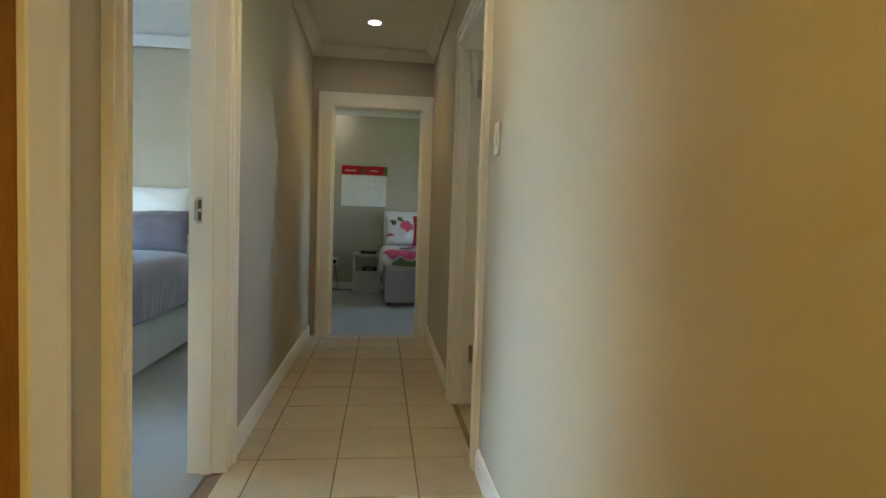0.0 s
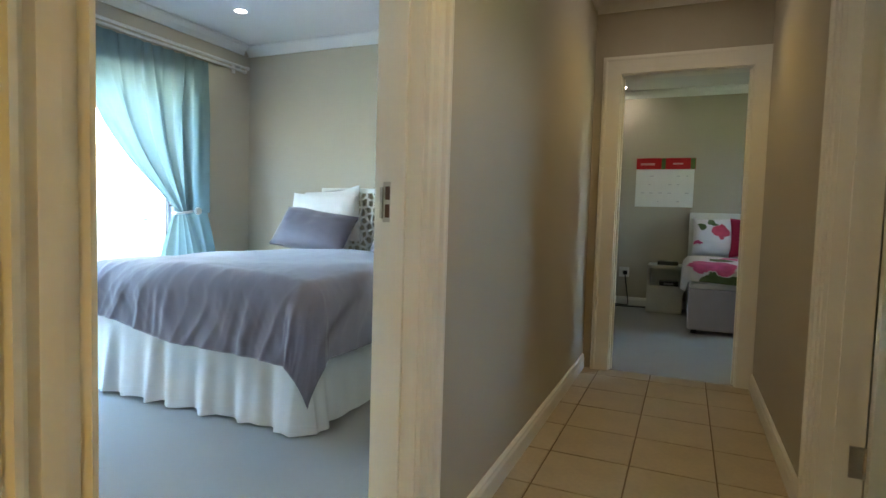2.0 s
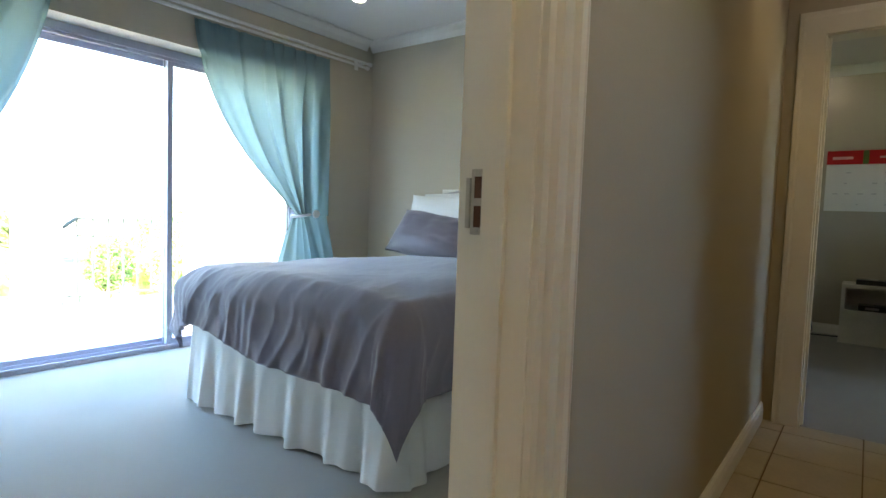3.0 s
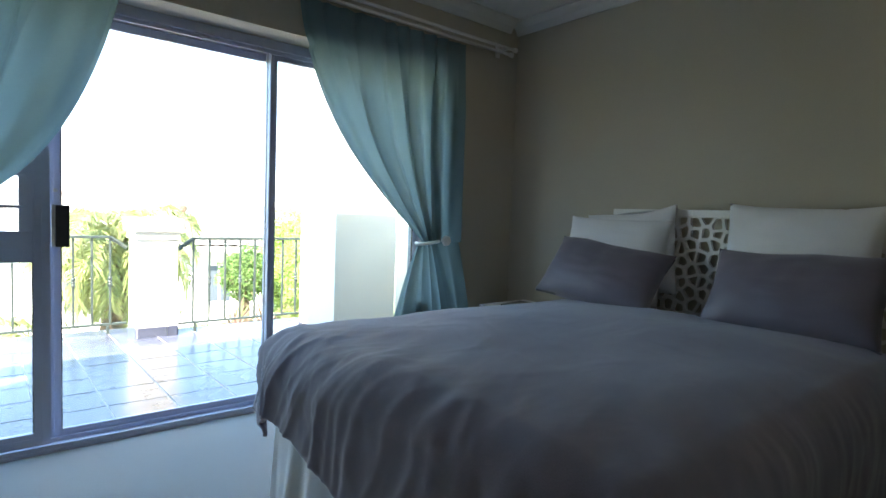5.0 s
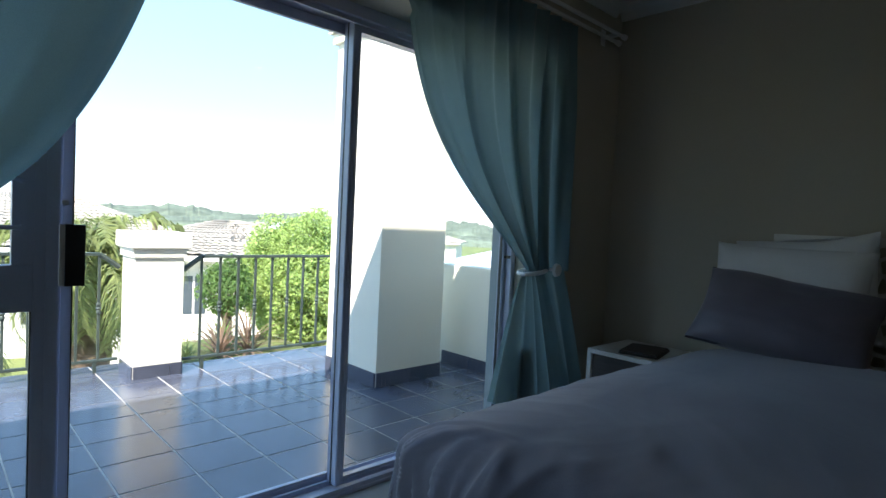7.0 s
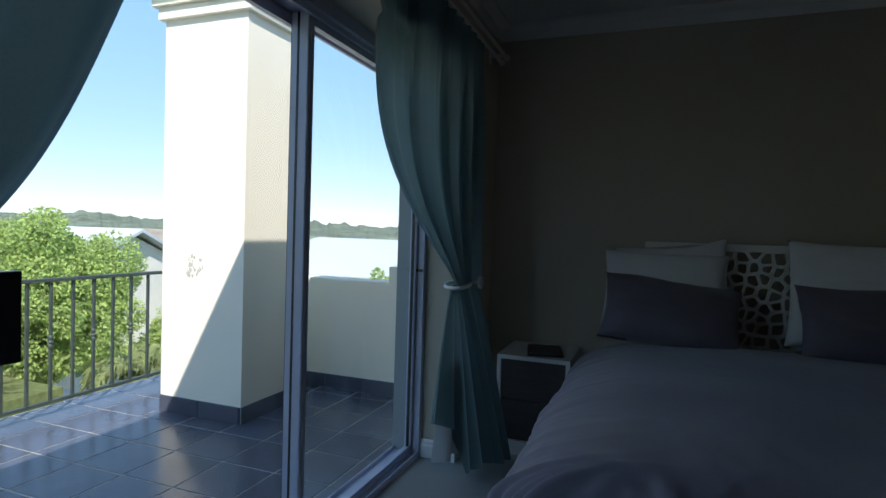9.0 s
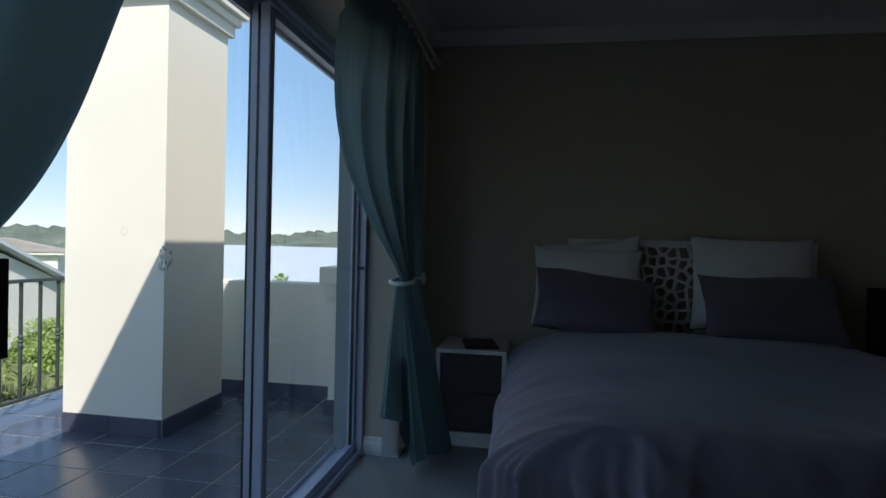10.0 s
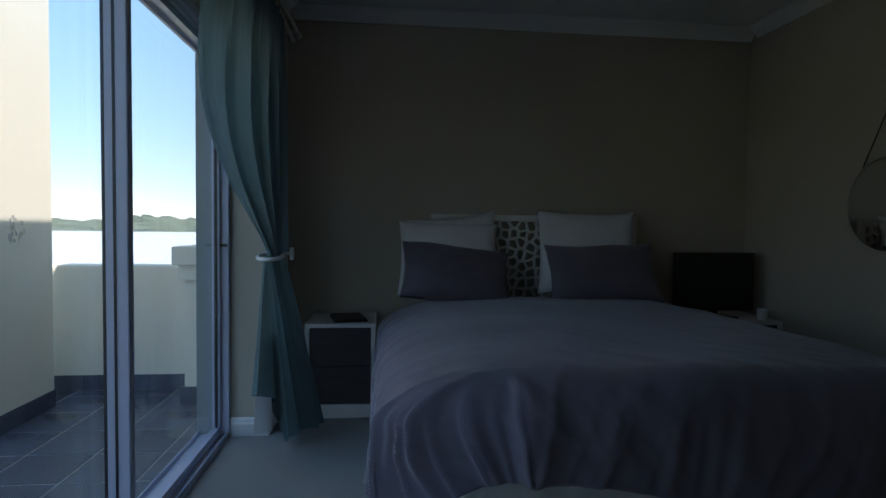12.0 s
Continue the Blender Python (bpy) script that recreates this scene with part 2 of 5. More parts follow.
# wall between corridor and bedroom, with the bedroom door and the wooden door
setting("wall_corridor_left", B(
    (BED_X1, COR_L, -0.115, COR_Y1, 0, 2.62), (BED_X1, COR_L, -1.3, -0.985, 0, 2.62), (BED_X1, COR_L, COR_Y0, -2.2, 0, 2.62),
    (BED_X1, COR_L, -0.985, -0.115, 2.0, 2.62), (BED_X1, COR_L, -2.2, -1.3, 2.0, 2.62)), M_WALL, "stone-coloured painted corridor wall with doorway", "wall")
setting("wall_bedroom_right", B((BED_X1, COR_L, COR_Y1, BED_Y1, 0, 2.62)), M_WALL, "stone-coloured painted bedroom wall", "wall")
setting("wall_corridor_right", B(
    (COR_R, COR_R + 0.12, COR_Y0, -0.03, 0, 2.62), (COR_R, COR_R + 0.12, 0.715, COR_Y1, 0, 2.62), (COR_R, COR_R + 0.12, -0.03, 0.715, 2.0, 2.62)),
    M_WALL, "stone-coloured painted corridor wall with doorway", "wall")
setting("wall_corridor_end", B(
    (COR_L, -0.28, COR_Y1, COR_Y1 + 0.12, 0, 2.62), (0.505, 4.0, COR_Y1, COR_Y1 + 0.12, 0, 2.62), (-0.28, 0.505, COR_Y1, COR_Y1 + 0.12, 2.0, 2.62)),
    M_WALL, "stone-coloured painted end wall with doorway", "wall")
setting("wall_corridor_back", B((BED_X1, 0.71, COR_Y0 - 0.12, COR_Y0, 0, 2.62)), M_WALL, "plain painted corridor end wall", "wall")
setting("wall_bedroom_head", B((WALL_OUT, COR_L, BED_Y1, BED_Y1 + 0.2, 0, 2.62)), M_WALL, "stone-coloured painted wall behind the bed", "wall")
setting("wall_bedroom_back", B((BED_X0, BED_X1, BED_Y0 - 0.12, BED_Y0, 0, 2.62)), M_WALL, "plain painted bedroom wall", "wall")
OPEN_Y0, OPEN_Y1, HEAD_Z = -1.05, 2.2, 2.10
setting("wall_window", B(
    (WALL_OUT, BED_X0, OPEN_Y1, BED_Y1, -0.2, 2.62), (WALL_OUT, BED_X0, BED_Y0 - 0.12, OPEN_Y0, -0.1, 2.62), (WALL_OUT, BED_X0, OPEN_Y0, OPEN_Y1, HEAD_Z, 2.62)),
    M_WALL, "thick painted wall with wide sliding door opening", "wall")
setting("floor_bedroom", B((WALL_OUT + 0.06, BED_X1 + 0.06, BED_Y0, BED_Y1, -0.12, 0.0)), M_CARPET, "grey-beige cut pile carpet", "floor")
setting("ceiling_bedroom", B((BED_X0, BED_X1, BED_Y0, BED_Y1, CEIL_B, CEIL_B + 0.08)), M_CEIL, "white plaster ceiling", "ceiling")
setting("ceiling_corridor", B((COR_L, COR_R, COR_Y0, COR_Y1, CEIL_C, CEIL_C + 0.08)), M_CEIL, "white plaster corridor ceiling", "ceiling")
setting("roof_slab", B((WALL_OUT, 4.2, BED_Y0 - 0.3, 6.1, 2.66, 2.8), (-0.7, 4.2, COR_Y0 - 0.2, BED_Y0 - 0.3, 2.66, 2.8)), M_CEIL, "plain roof slab", "roof")

# side room behind the corridor's right door
setting("wall_side_room", B((0.71, SIDE_X1, -1.62, -1.5, -0.08, 2.62), (SIDE_X1, SIDE_X1 + 0.12, -1.62, -0.10, -0.08, 2.62), (SIDE_X1, SIDE_X1 + 0.12, 0.60, COR_Y1, -0.08, 2.62),
    (SIDE_X1, SIDE_X1 + 0.12, -0.10, 0.60, -0.08, 1.4), (SIDE_X1, SIDE_X1 + 0.12, -0.10, 0.60, 1.78, 2.62)), M_WALL, "plain painted side room walls", "wall")
setting("floor_side_room", B((0.62, SIDE_X1, -1.5, COR_Y1, -0.12, -0.004)), M_TILE, "beige tiled floor", "floor")
setting("ceiling_side_room", B((0.71, SIDE_X1, -1.5, COR_Y1, CEIL_C, CEIL_C + 0.08)), M_CEIL, "white plaster ceiling", "ceiling")

# second bedroom at the end of the corridor
R2_X0, R2_X1 = -1.3, 3.4
# the x = R2_X1 wall has an added, unseen opening that lets daylight in
setting("wall_far_bedroom", B(
    (R2_X0, R2_X1, R2_Y1, R2_Y1 + 0.12, -0.08, 2.62), (R2_X0 - 0.12, R2_X0, BED_Y1 + 0.2, R2_Y1 + 0.12, -0.08, 2.62),
    (R2_X1, R2_X1 + 0.12, COR_Y1, 4.0, -0.08, 2.62), (R2_X1, R2_X1 + 0.12, 4.75, R2_Y1 + 0.12, -0.08, 2.62), (R2_X1, R2_X1 + 0.12, 4.0, 4.75, -0.08, 0.9), (R2_X1, R2_X1 + 0.12, 4.0, 4.75, 2.1, 2.62)),
    M_WALL, "stone-coloured painted far bedroom walls", "wall")
setting("floor_far_bedroom", B((-0.4, R2_X1, COR_Y1 + 0.03, BED_Y1 + 0.2, -0.12, -0.003), (R2_X0, R2_X1, BED_Y1 + 0.2, R2_Y1, -0.12, -0.003)), M_CARPET, "grey-beige cut pile carpet", "floor")
setting("ceiling_far_bedroom", B((-0.445, R2_X1, COR_Y1 + 0.12, BED_Y1 + 0.2, CEIL_B, CEIL_B + 0.08), (R2_X0, R2_X1, BED_Y1 + 0.2, R2_Y1, CEIL_B, CEIL_B + 0.08)), M_CEIL, "white plaster ceiling", "ceiling")
setting("floor_corridor", B((-0.5, 0.62, COR_Y0, COR_Y1 + 0.03, -0.12, -0.006)), M_GROUT, "dark grouted tile bed of the corridor", "floor")
# ---- trim: cornices, skirtings, casings ----
COVE = [(0, 0), (0.0, -0.085), (0.012, -0.085), (0.02, -0.07), (0.035, -0.045), (0.06, -0.022), (0.075, -0.014), (0.085, -0.012), (0.085, 0)]


def cornice(runs, z):
    for start, end, out in runs:
        bm = bmesh.new()
        sweep(bm, COVE, (*start, z), (*end, z), (*out, 0))
        setting("cornice", bm, M_CEIL, "white coved plaster cornice", "cornice")


cornice([((BED_X0, BED_Y1), (BED_X1, BED_Y1), (0, -1)), ((BED_X0, BED_Y0), (BED_X0, BED_Y1 - 0.085), (1, 0)),
         ((BED_X1, BED_Y0), (BED_X1, BED_Y1 - 0.085), (-1, 0)), ((BED_X0 + 0.085, BED_Y0), (BED_X1 - 0.085, BED_Y0), (0, 1))], CEIL_B)
cornice([((COR_L, COR_Y1), (COR_R, COR_Y1), (0, -1)), ((COR_L, COR_Y0), (COR_L, COR_Y1 - 0.085), (1, 0)), ((COR_R, COR_Y0), (COR_R, COR_Y1 - 0.085), (-1, 0))], CEIL_C)
cornice([((R2_X0, R2_Y1), (R2_X1, R2_Y1), (0, -1)), ((R2_X0, BED_Y1 + 0.2), (R2_X0, R2_Y1 - 0.085), (1, 0))], CEIL_B)

BASE = [(0, 0), (0.016, 0), (0.016, 0.065), (0.012, 0.078), (0.012, 0.088), (0.005, 0.1), (0, 0.1)]


def baseboard(start, end, out):
    bm = bmesh.new()
    sweep(bm, BASE, (*start, 0.0), (*end, 0.0), (*out, 0))
    setting("baseboard", bm, M_SKIRT, "white painted moulded skirting board", "skirting board")


for run in (((COR_L, 0.03), (COR_L, 2.50), (1, 0)), ((COR_L, -1.25), (COR_L, -1.095), (1, 0)), ((COR_L, COR_Y0), (COR_L, -2.3), (1, 0)),
            ((COR_R, COR_Y0), (COR_R, -0.155), (-1, 0)), ((COR_R, 0.84), (COR_R, 2.50), (-1, 0)),
            ((BED_X0, BED_Y1), (BED_X1, BED_Y1), (0, -1)), ((BED_X1, 0.02), (BED_X1, BED_Y1 - 0.016), (-1, 0)), ((BED_X1, BED_Y0), (BED_X1, -1.095), (-1, 0)),
            ((BED_X0, 2.2), (BED_X0, BED_Y1 - 0.016), (1, 0)), ((BED_X0, BED_Y0), (BED_X0, -1.05), (1, 0)), ((-3.965, OPEN_Y1), (BED_X0 + 0.016, OPEN_Y1), (0, -1)),
            ((BED_X0, BED_Y0), (BED_X1, BED_Y0), (0, 1)), ((R2_X0, R2_Y1), (R2_X1, R2_Y1), (0, -1)), ((R2_X0, BED_Y1 + 0.2), (R2_X0, R2_Y1 - 0.016), (1, 0))):
    baseboard(*run)

# moulded door casing, profile across its width: distance from the opening, proud of the wall
CASE = [(0.0, 0.0), (0.0, 0.014), (0.010, 0.018), (0.016, 0.007), (0.034, 0.007), (0.040, 0.019), (0.066, 0.022), (0.072, 0.011), (0.080, 0.011), (0.085, 0.026), (0.095, 0.030), (0.100, 0.018), (0.107, 0.018), (0.111, 0.026), (0.118, 0.024), (0.122, 0.0)]


FLAT_CASE = [(0.0, 0.0), (0.0, 0.014), (0.004, 0.018), (0.086, 0.022), (0.098, 0.026), (0.116, 0.024), (0.122, 0.0)]


def casing(parent, axis, wall, out, a0, a1, top, z0=0.0, CASE=CASE):
    """Two legs and a head round an opening from a0 to a1 along axis, on the wall plane."""
    def place(along, proud):
        return (wall + out * proud, along) if axis == "y" else (along, wall + out * proud)
    w = CASE[-1][0]
    for edge, away in ((a0, -1), (a1, 1)):
        bm = bmesh.new()
        ends = [[bm.verts.new((*place(edge + away * d, p), z)) for d, p in CASE] for z in (z0, top)]
        ends[1] = [v for v in ends[1]]
        for v, (d, p) in zip(ends[1], CASE):
            v.co.z = top + d
        for k in range(len(CASE)):
            j = (k + 1) % len(CASE)
            bm.faces.new((ends[0][k], ends[0][j], ends[1][j], ends[1][k]))
        bm.faces.new(ends[0])
        bm.faces.new(ends[1][::-1])
        part("casing_leg", bm, M_TRIM, parent)
    bm = bmesh.new()
    ends = [[bm.verts.new((*place(a0 - d if s < 0 else a1 + d, p), top + d)) for d, p in CASE] for s in (-1, 1)]
    for k in range(len(CASE)):
        j = (k + 1) % len(CASE)
        bm.faces.new((ends[0][k], ends[0][j], ends[1][j], ends[1][k]))
    bm.faces.new(ends[0])
    bm.faces.new(ends[1][::-1])
    part("casing_head", bm, M_TRIM, parent)


def jamb(parent, axis, w0, w1, a0, a1, top):
    """Lining boards of an opening with a door stop."""
    mid = (w0 + w1) / 2
    for lo, hi, stop in ((a0 - 0.015, a0 + 0.006, (a0 + 0.006, a0 + 0.017)), (a1 - 0.006, a1 + 0.015, (a1 - 0.017, a1 - 0.006))):
        if axis == "y":
            part("jamb_board", B((w0, w1, lo, hi, 0, top + 0.015), (mid - 0.02, mid + 0.02, *stop, 0, top)), M_TRIM, parent)
        else:
            part("jamb_board", B((lo, hi, w0, w1, 0, top + 0.015), (*stop, mid - 0.02, mid + 0.02, 0, top)), M_TRIM, parent)
    if axis == "y":
        part("head_board", B((w0, w1, a0 + 0.006, a1 - 0.006, top - 0.006, top + 0.015)), M_TRIM, parent)
    else:
        part("head_board", B((a0 + 0.006, a1 - 0.006, w0, w1, top - 0.006, top + 0.015)), M_TRIM, parent)


D1 = thing("door_1", "cream painted moulded frame of the open bedroom doorway", "door frame", kind="structure")
casing(D1, "y", COR_L, 1, -0.97, -0.115, 1.985)
casing(D1, "y", BED_X1, -1, -0.97, -0.115, 1.985)
jamb(D1, "y", BED_X1 - 0.002, COR_L + 0.002, -0.97, -0.115, 1.985)
bm = bmesh.new()
box(bm, -0.552, -0.526, -0.1235, -0.1205, 0.998, 1.102, bevel=0.0012)
strike = part("strike_plate", bm, M_STEEL, D1, "steel strike plate with two dark slots")
for z in (1.010, 1.056):
    part("slot", B((-0.5455, -0.5325, -0.1242, -0.1228, z, z + 0.034)), M_SLOT, strike, "brown wood showing through slot")
for z in (1.0035, 1.0965):
    bm = bmesh.new()
    tube(bm, [(-0.539, -0.1225, z), (-0.539, -0.1248, z)], 0.0032, 10)
    part("screw", bm, M_STEEL, strike)
part("lip", B((-0.560, -0.5525, -0.127, -0.1205, 1.008, 1.088), bevel=0.0015), M_STEEL, strike)

D2 = thing("door_2", "cream painted moulded frame of the open far bedroom doorway", "door frame", kind="structure")
casing(D2, "x", COR_Y1, -1, -0.272, 0.498, 1.985, CASE=FLAT_CASE)
casing(D2, "x", COR_Y1 + 0.12, 1, -0.272, 0.498, 1.985)
jamb(D2, "x", COR_Y1 - 0.002, COR_Y1 + 0.122, -0.272, 0.498, 1.985)

D3 = thing("door_3", "cream painted frame with white door opened into side room", "door frame", kind="structure")
casing(D3, "y", COR_R, -1, -0.022, 0.70, 1.985)
jamb(D3, "y", COR_R - 0.002, COR_R + 0.122, -0.022, 0.70, 1.985)
leaf = part("door_leaf", B((COR_R + 0.126, COR_R + 0.84, 0.652, 0.692, 0.012, 1.975), bevel=0.003), M_SKIRT, D3, "white painted flush door leaf")
for z in (0.24, 1.72):
    bm = B((COR_R + 0.078, COR_R + 0.12, 0.6885, 0.6925, z, z + 0.1))
    tube(bm, [(COR_R + 0.124, 0.690, z), (COR_R + 0.124, 0.690, z + 0.1)], 0.007)
    part("hinge", bm, M_STEEL, D3, "steel butt hinge")

D4 = thing("door_4", "brown varnished wooden door in cream casing", "door", kind="structure")
casing(D4, "y", COR_L, 1, -2.15, -1.375, 1.985, CASE=FLAT_CASE)
part("door_leaf", B((BED_X1 + 0.03, BED_X1 + 0.07, -2.2, -1.3, 0.0, 2.0)), M_WOOD, D4, "brown varnished wooden door leaf")
part("jamb_board", B((BED_X1 + 0.01, COR_L + 0.001, -1.375, -1.3, 0, 2.0)), M_WOOD, D4)

# light switch on the corridor's right wall
sw = thing("light_switch", "white plastic light switch on corridor wall", "light switch")
part("plate", B((COR_R - 0.009, COR_R, -0.36, -0.285, 1.29, 1.41), bevel=0.003), M_SKIRT, sw)
part("rocker", B((COR_R - 0.014, COR_R - 0.008, -0.34, -0.305, 1.325, 1.375), bevel=0.002), M_SKIRT, sw)


def downlight(x, y, z):
    t = thing("downlight", "round recessed ceiling downlight, switched on", "ceiling light", (x, y, z), group="recessed downlights")
    bm = bmesh.new()
    ring = [(0.048 + 0.008 * math.cos(a), 0.006 * math.sin(a) - 0.003) for a in (2 * math.pi * k / 8 for k in range(8))]
    rings = [[bm.verts.new((r * math.cos(b), r * math.sin(b), h)) for r, h in ring] for b in (2 * math.pi * k / 28 for k in range(28))]
    for i in range(28):
        for k in range(8):
            bm.faces.new((rings[i][k], rings[i][(k + 1) % 8], rings[(i + 1) % 28][(k + 1) % 8], rings[(i + 1) % 28][k]))
    part("rim", bm, M_SKIRT, t, smooth=True)
    bm = bmesh.new()
    lathe(bm, [(0.043, -0.0035), (0.041, -0.001)], (0, 0, 0), 24)
    part("lens", bm, M_LAMP, t, "glowing frosted lens")


# the y -0.4 fitting is unseen and added to go with its lamp
for yy in (-2.6, -0.4, 1.83):
    downlight(0.08, yy, CEIL_C)
for xx, yy in ((-3.1, 2.04), (-1.2, 2.04), (-3.1, -0.6), (-1.2, -0.6)):
    downlight(xx, yy, CEIL_B)
downlight(-0.58, 5.45, CEIL_B)

# ---- sliding door ----
W = thing("window_1", "white aluminium sliding door with clear glass, closed", "sliding door", kind="structure")
FX0, FX1 = -4.138, -3.965
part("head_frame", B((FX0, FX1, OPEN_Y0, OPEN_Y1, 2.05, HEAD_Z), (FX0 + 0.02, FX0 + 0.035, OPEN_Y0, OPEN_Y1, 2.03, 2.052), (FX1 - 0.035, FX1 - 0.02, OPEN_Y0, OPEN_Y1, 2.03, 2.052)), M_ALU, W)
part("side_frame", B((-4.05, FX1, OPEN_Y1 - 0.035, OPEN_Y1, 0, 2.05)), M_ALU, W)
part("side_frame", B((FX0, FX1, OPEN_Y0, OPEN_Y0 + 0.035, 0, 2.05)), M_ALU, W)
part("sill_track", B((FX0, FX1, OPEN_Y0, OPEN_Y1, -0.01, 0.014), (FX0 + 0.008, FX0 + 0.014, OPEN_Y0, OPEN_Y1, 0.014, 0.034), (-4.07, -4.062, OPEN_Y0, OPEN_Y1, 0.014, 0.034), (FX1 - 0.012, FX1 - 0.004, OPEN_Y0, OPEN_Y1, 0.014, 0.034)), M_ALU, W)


def sash(x, y0, y1, stile0, stile1, bottom=0.06, depth0=0.015, depth1=0.015, front=0.015):
    """One framed glass panel in the plane x; each stile has a grooved face and a black glazing seal."""
    s = new("sash")
    s.parent = W
    d = front
    for a, b, deep, seal in ((y0, y0 + stile0, depth0, y0 + stile0), (y1 - stile1, y1, depth1, y1 - stile1 - 0.004)):
        w = b - a
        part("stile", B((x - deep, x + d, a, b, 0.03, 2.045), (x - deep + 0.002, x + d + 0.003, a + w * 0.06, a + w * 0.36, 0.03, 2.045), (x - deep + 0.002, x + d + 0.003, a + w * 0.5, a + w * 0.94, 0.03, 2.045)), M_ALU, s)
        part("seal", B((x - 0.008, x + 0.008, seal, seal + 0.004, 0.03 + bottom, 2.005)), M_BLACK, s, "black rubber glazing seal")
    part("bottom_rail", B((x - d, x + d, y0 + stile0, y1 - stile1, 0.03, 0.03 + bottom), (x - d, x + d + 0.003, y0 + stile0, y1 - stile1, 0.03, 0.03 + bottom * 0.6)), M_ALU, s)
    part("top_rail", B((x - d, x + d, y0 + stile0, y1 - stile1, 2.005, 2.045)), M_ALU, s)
    g = part("pane", B((x - 0.003, x + 0.003, y0 + stile0 - 0.005, y1 - stile1 + 0.005, 0.02 + bottom, 2.01)), M_GLASS, s, "clear glass pane")
    g.visible_shadow = False
    return s


MAIN_X = -4.096
sash(-4.022, 1.097, OPEN_Y1 - 0.03, 0.040, 0.03, bottom=0.035, depth0=0.055)
# black strip fills the gap between the panels in place of its shade
part("interlock", B((-4.0845, -4.0775, 1.105, 1.134, 0.03, 2.045)), M_BLACK, W, "black strip standing in for the dark gap between sliding panels")
main = sash(MAIN_X, 0.06, 1.172, 0.058, 0.038, bottom=0.032, depth0=0.010, depth1=0.010, front=0.010)
# no recess here: a black strip on the stile imitates a groove's shade
part("stile_groove", B((-4.052, -4.043, 1.0955, 1.0974, 0.03, 2.045)), M_BLACK, W, "black strip standing in for a shaded groove down the stile")
left = sash(-4.022, OPEN_Y0 + 0.03, 0.07, 0.06, 0.065)
part("mid_rail", B((-4.043, -4.001, OPEN_Y0 + 0.09, 0.006, 0.88, 1.02), bevel=0.003), M_ALU, left)
part("inner_frame", B((-4.039, -4.005, -0.045, 0.006, 1.02, 2.0), (-4.039, -4.005, OPEN_Y0 + 0.09, OPEN_Y0 + 0.14, 1.02, 2.0)), M_ALU, left)
for z in (1.13, 1.27, 1.41, 1.55, 1.69, 1.83):
    bm = bmesh.new()
    tube(bm, [(-3.985, OPEN_Y0 + 0.1, z), (-3.985, -0.015, z)], 0.007)
    tube(bm, [(-4.01, -0.02, z), (-3.98, -0.02, z)], 0.011)
    part("burglar_bar", bm, M_ALU, left, smooth="angle")
lock = part("lock_body", B((MAIN_X + 0.010, MAIN_X + 0.038, 0.094, 0.150, 0.945, 1.142), bevel=0.004), M_BLACK, main, "black plastic door lock and pull")
part("lock_plate", B((MAIN_X + 0.010, MAIN_X + 0.036, 0.079, 0.095, 0.947, 1.140), bevel=0.002), M_STEEL, lock)
bm = bmesh.new()
tube(bm, [(MAIN_X + 0.009, 0.095, 1.21), (MAIN_X + 0.033, 0.095, 1.21)], 0.009)
part("lock_pin", bm, M_STEEL, main, smooth="angle")
# thin grey sheet over the wall end stands in for its shade
part("outer_reveal", B((-4.139, -4.051, OPEN_Y1 - 0.006, OPEN_Y1 - 0.002, FLOOR_Z + 0.014, 2.049)), M_REVEAL_SHADE, W, "grey sheet carrying the shade of the outer reveal")
part("catch", B((-4.01, -3.97, 2.152, 2.168, 1.03, 1.045)), M_BLACK, W)


# ---- curtains ----
def cloth_material(name, colour, through_share):
    m = material(name, colour, 0.85, spread=0.07, scale=3, fine=400, fine_spread=0.08, bump=0.15, sheen=0.25)
    nt = m.node_tree
    bsdf = nt.nodes["Principled BSDF"]
    source = bsdf.inputs["Base Color"].links[0].from_socket
    tr = nt.nodes.new("ShaderNodeBsdfTranslucent")
    nt.links.new(source, tr.inputs["Color"])
    mix = nt.nodes.new("ShaderNodeMixShader")
    mix.inputs[0].default_value = through_share
    nt.links.new(bsdf.outputs[0], mix.inputs[1])
    nt.links.new(tr.outputs[0], mix.inputs[2])
    nt.links.new(mix.outputs[0], nt.nodes["Material Output"].inputs["Surface"])
    return m


M_DRAPE = cloth_material("teal_sheer_curtain", (0.178, 0.275, 0.292), 0.45)

M_STICKER = material("thin_white_film", (0.85, 0.85, 0.82), 0.8, spread=0.05, scale=20, fine=200, bump=0.0)
M_STICKER.node_tree.nodes["Principled BSDF"].inputs["Alpha"].default_value = 0.35
# dried sticker remains on the glass
random.seed(5)
bm = bmesh.new()
for k in range(26):
    a, r = random.uniform(0, 6.28), 0.036 * math.sqrt(random.random())
    y, z, q = 0.662 + r * math.cos(a), 1.125 + r * math.sin(a), random.uniform(0.003, 0.009)
    n = 5
    bm.faces.new([bm.verts.new((MAIN_X + 0.0045, y + q * random.uniform(0.6, 1.2) * math.cos(6.28 * i / n), z + q * random.uniform(0.6, 1.4) * math.sin(6.28 * i / n))) for i in range(n)])
for k in range(9):
    a = k * 0.7
    bm.faces.new([bm.verts.new((MAIN_X + 0.0045, 0.498 + r * math.cos(b), 1.203 + r * math.sin(b))) for r, b in ((0.009, a), (0.011, a), (0.011, a + 0.45), (0.009, a + 0.45))])
part("sticker_residue", bm, M_STICKER, main, "torn white sticker remains on glass")



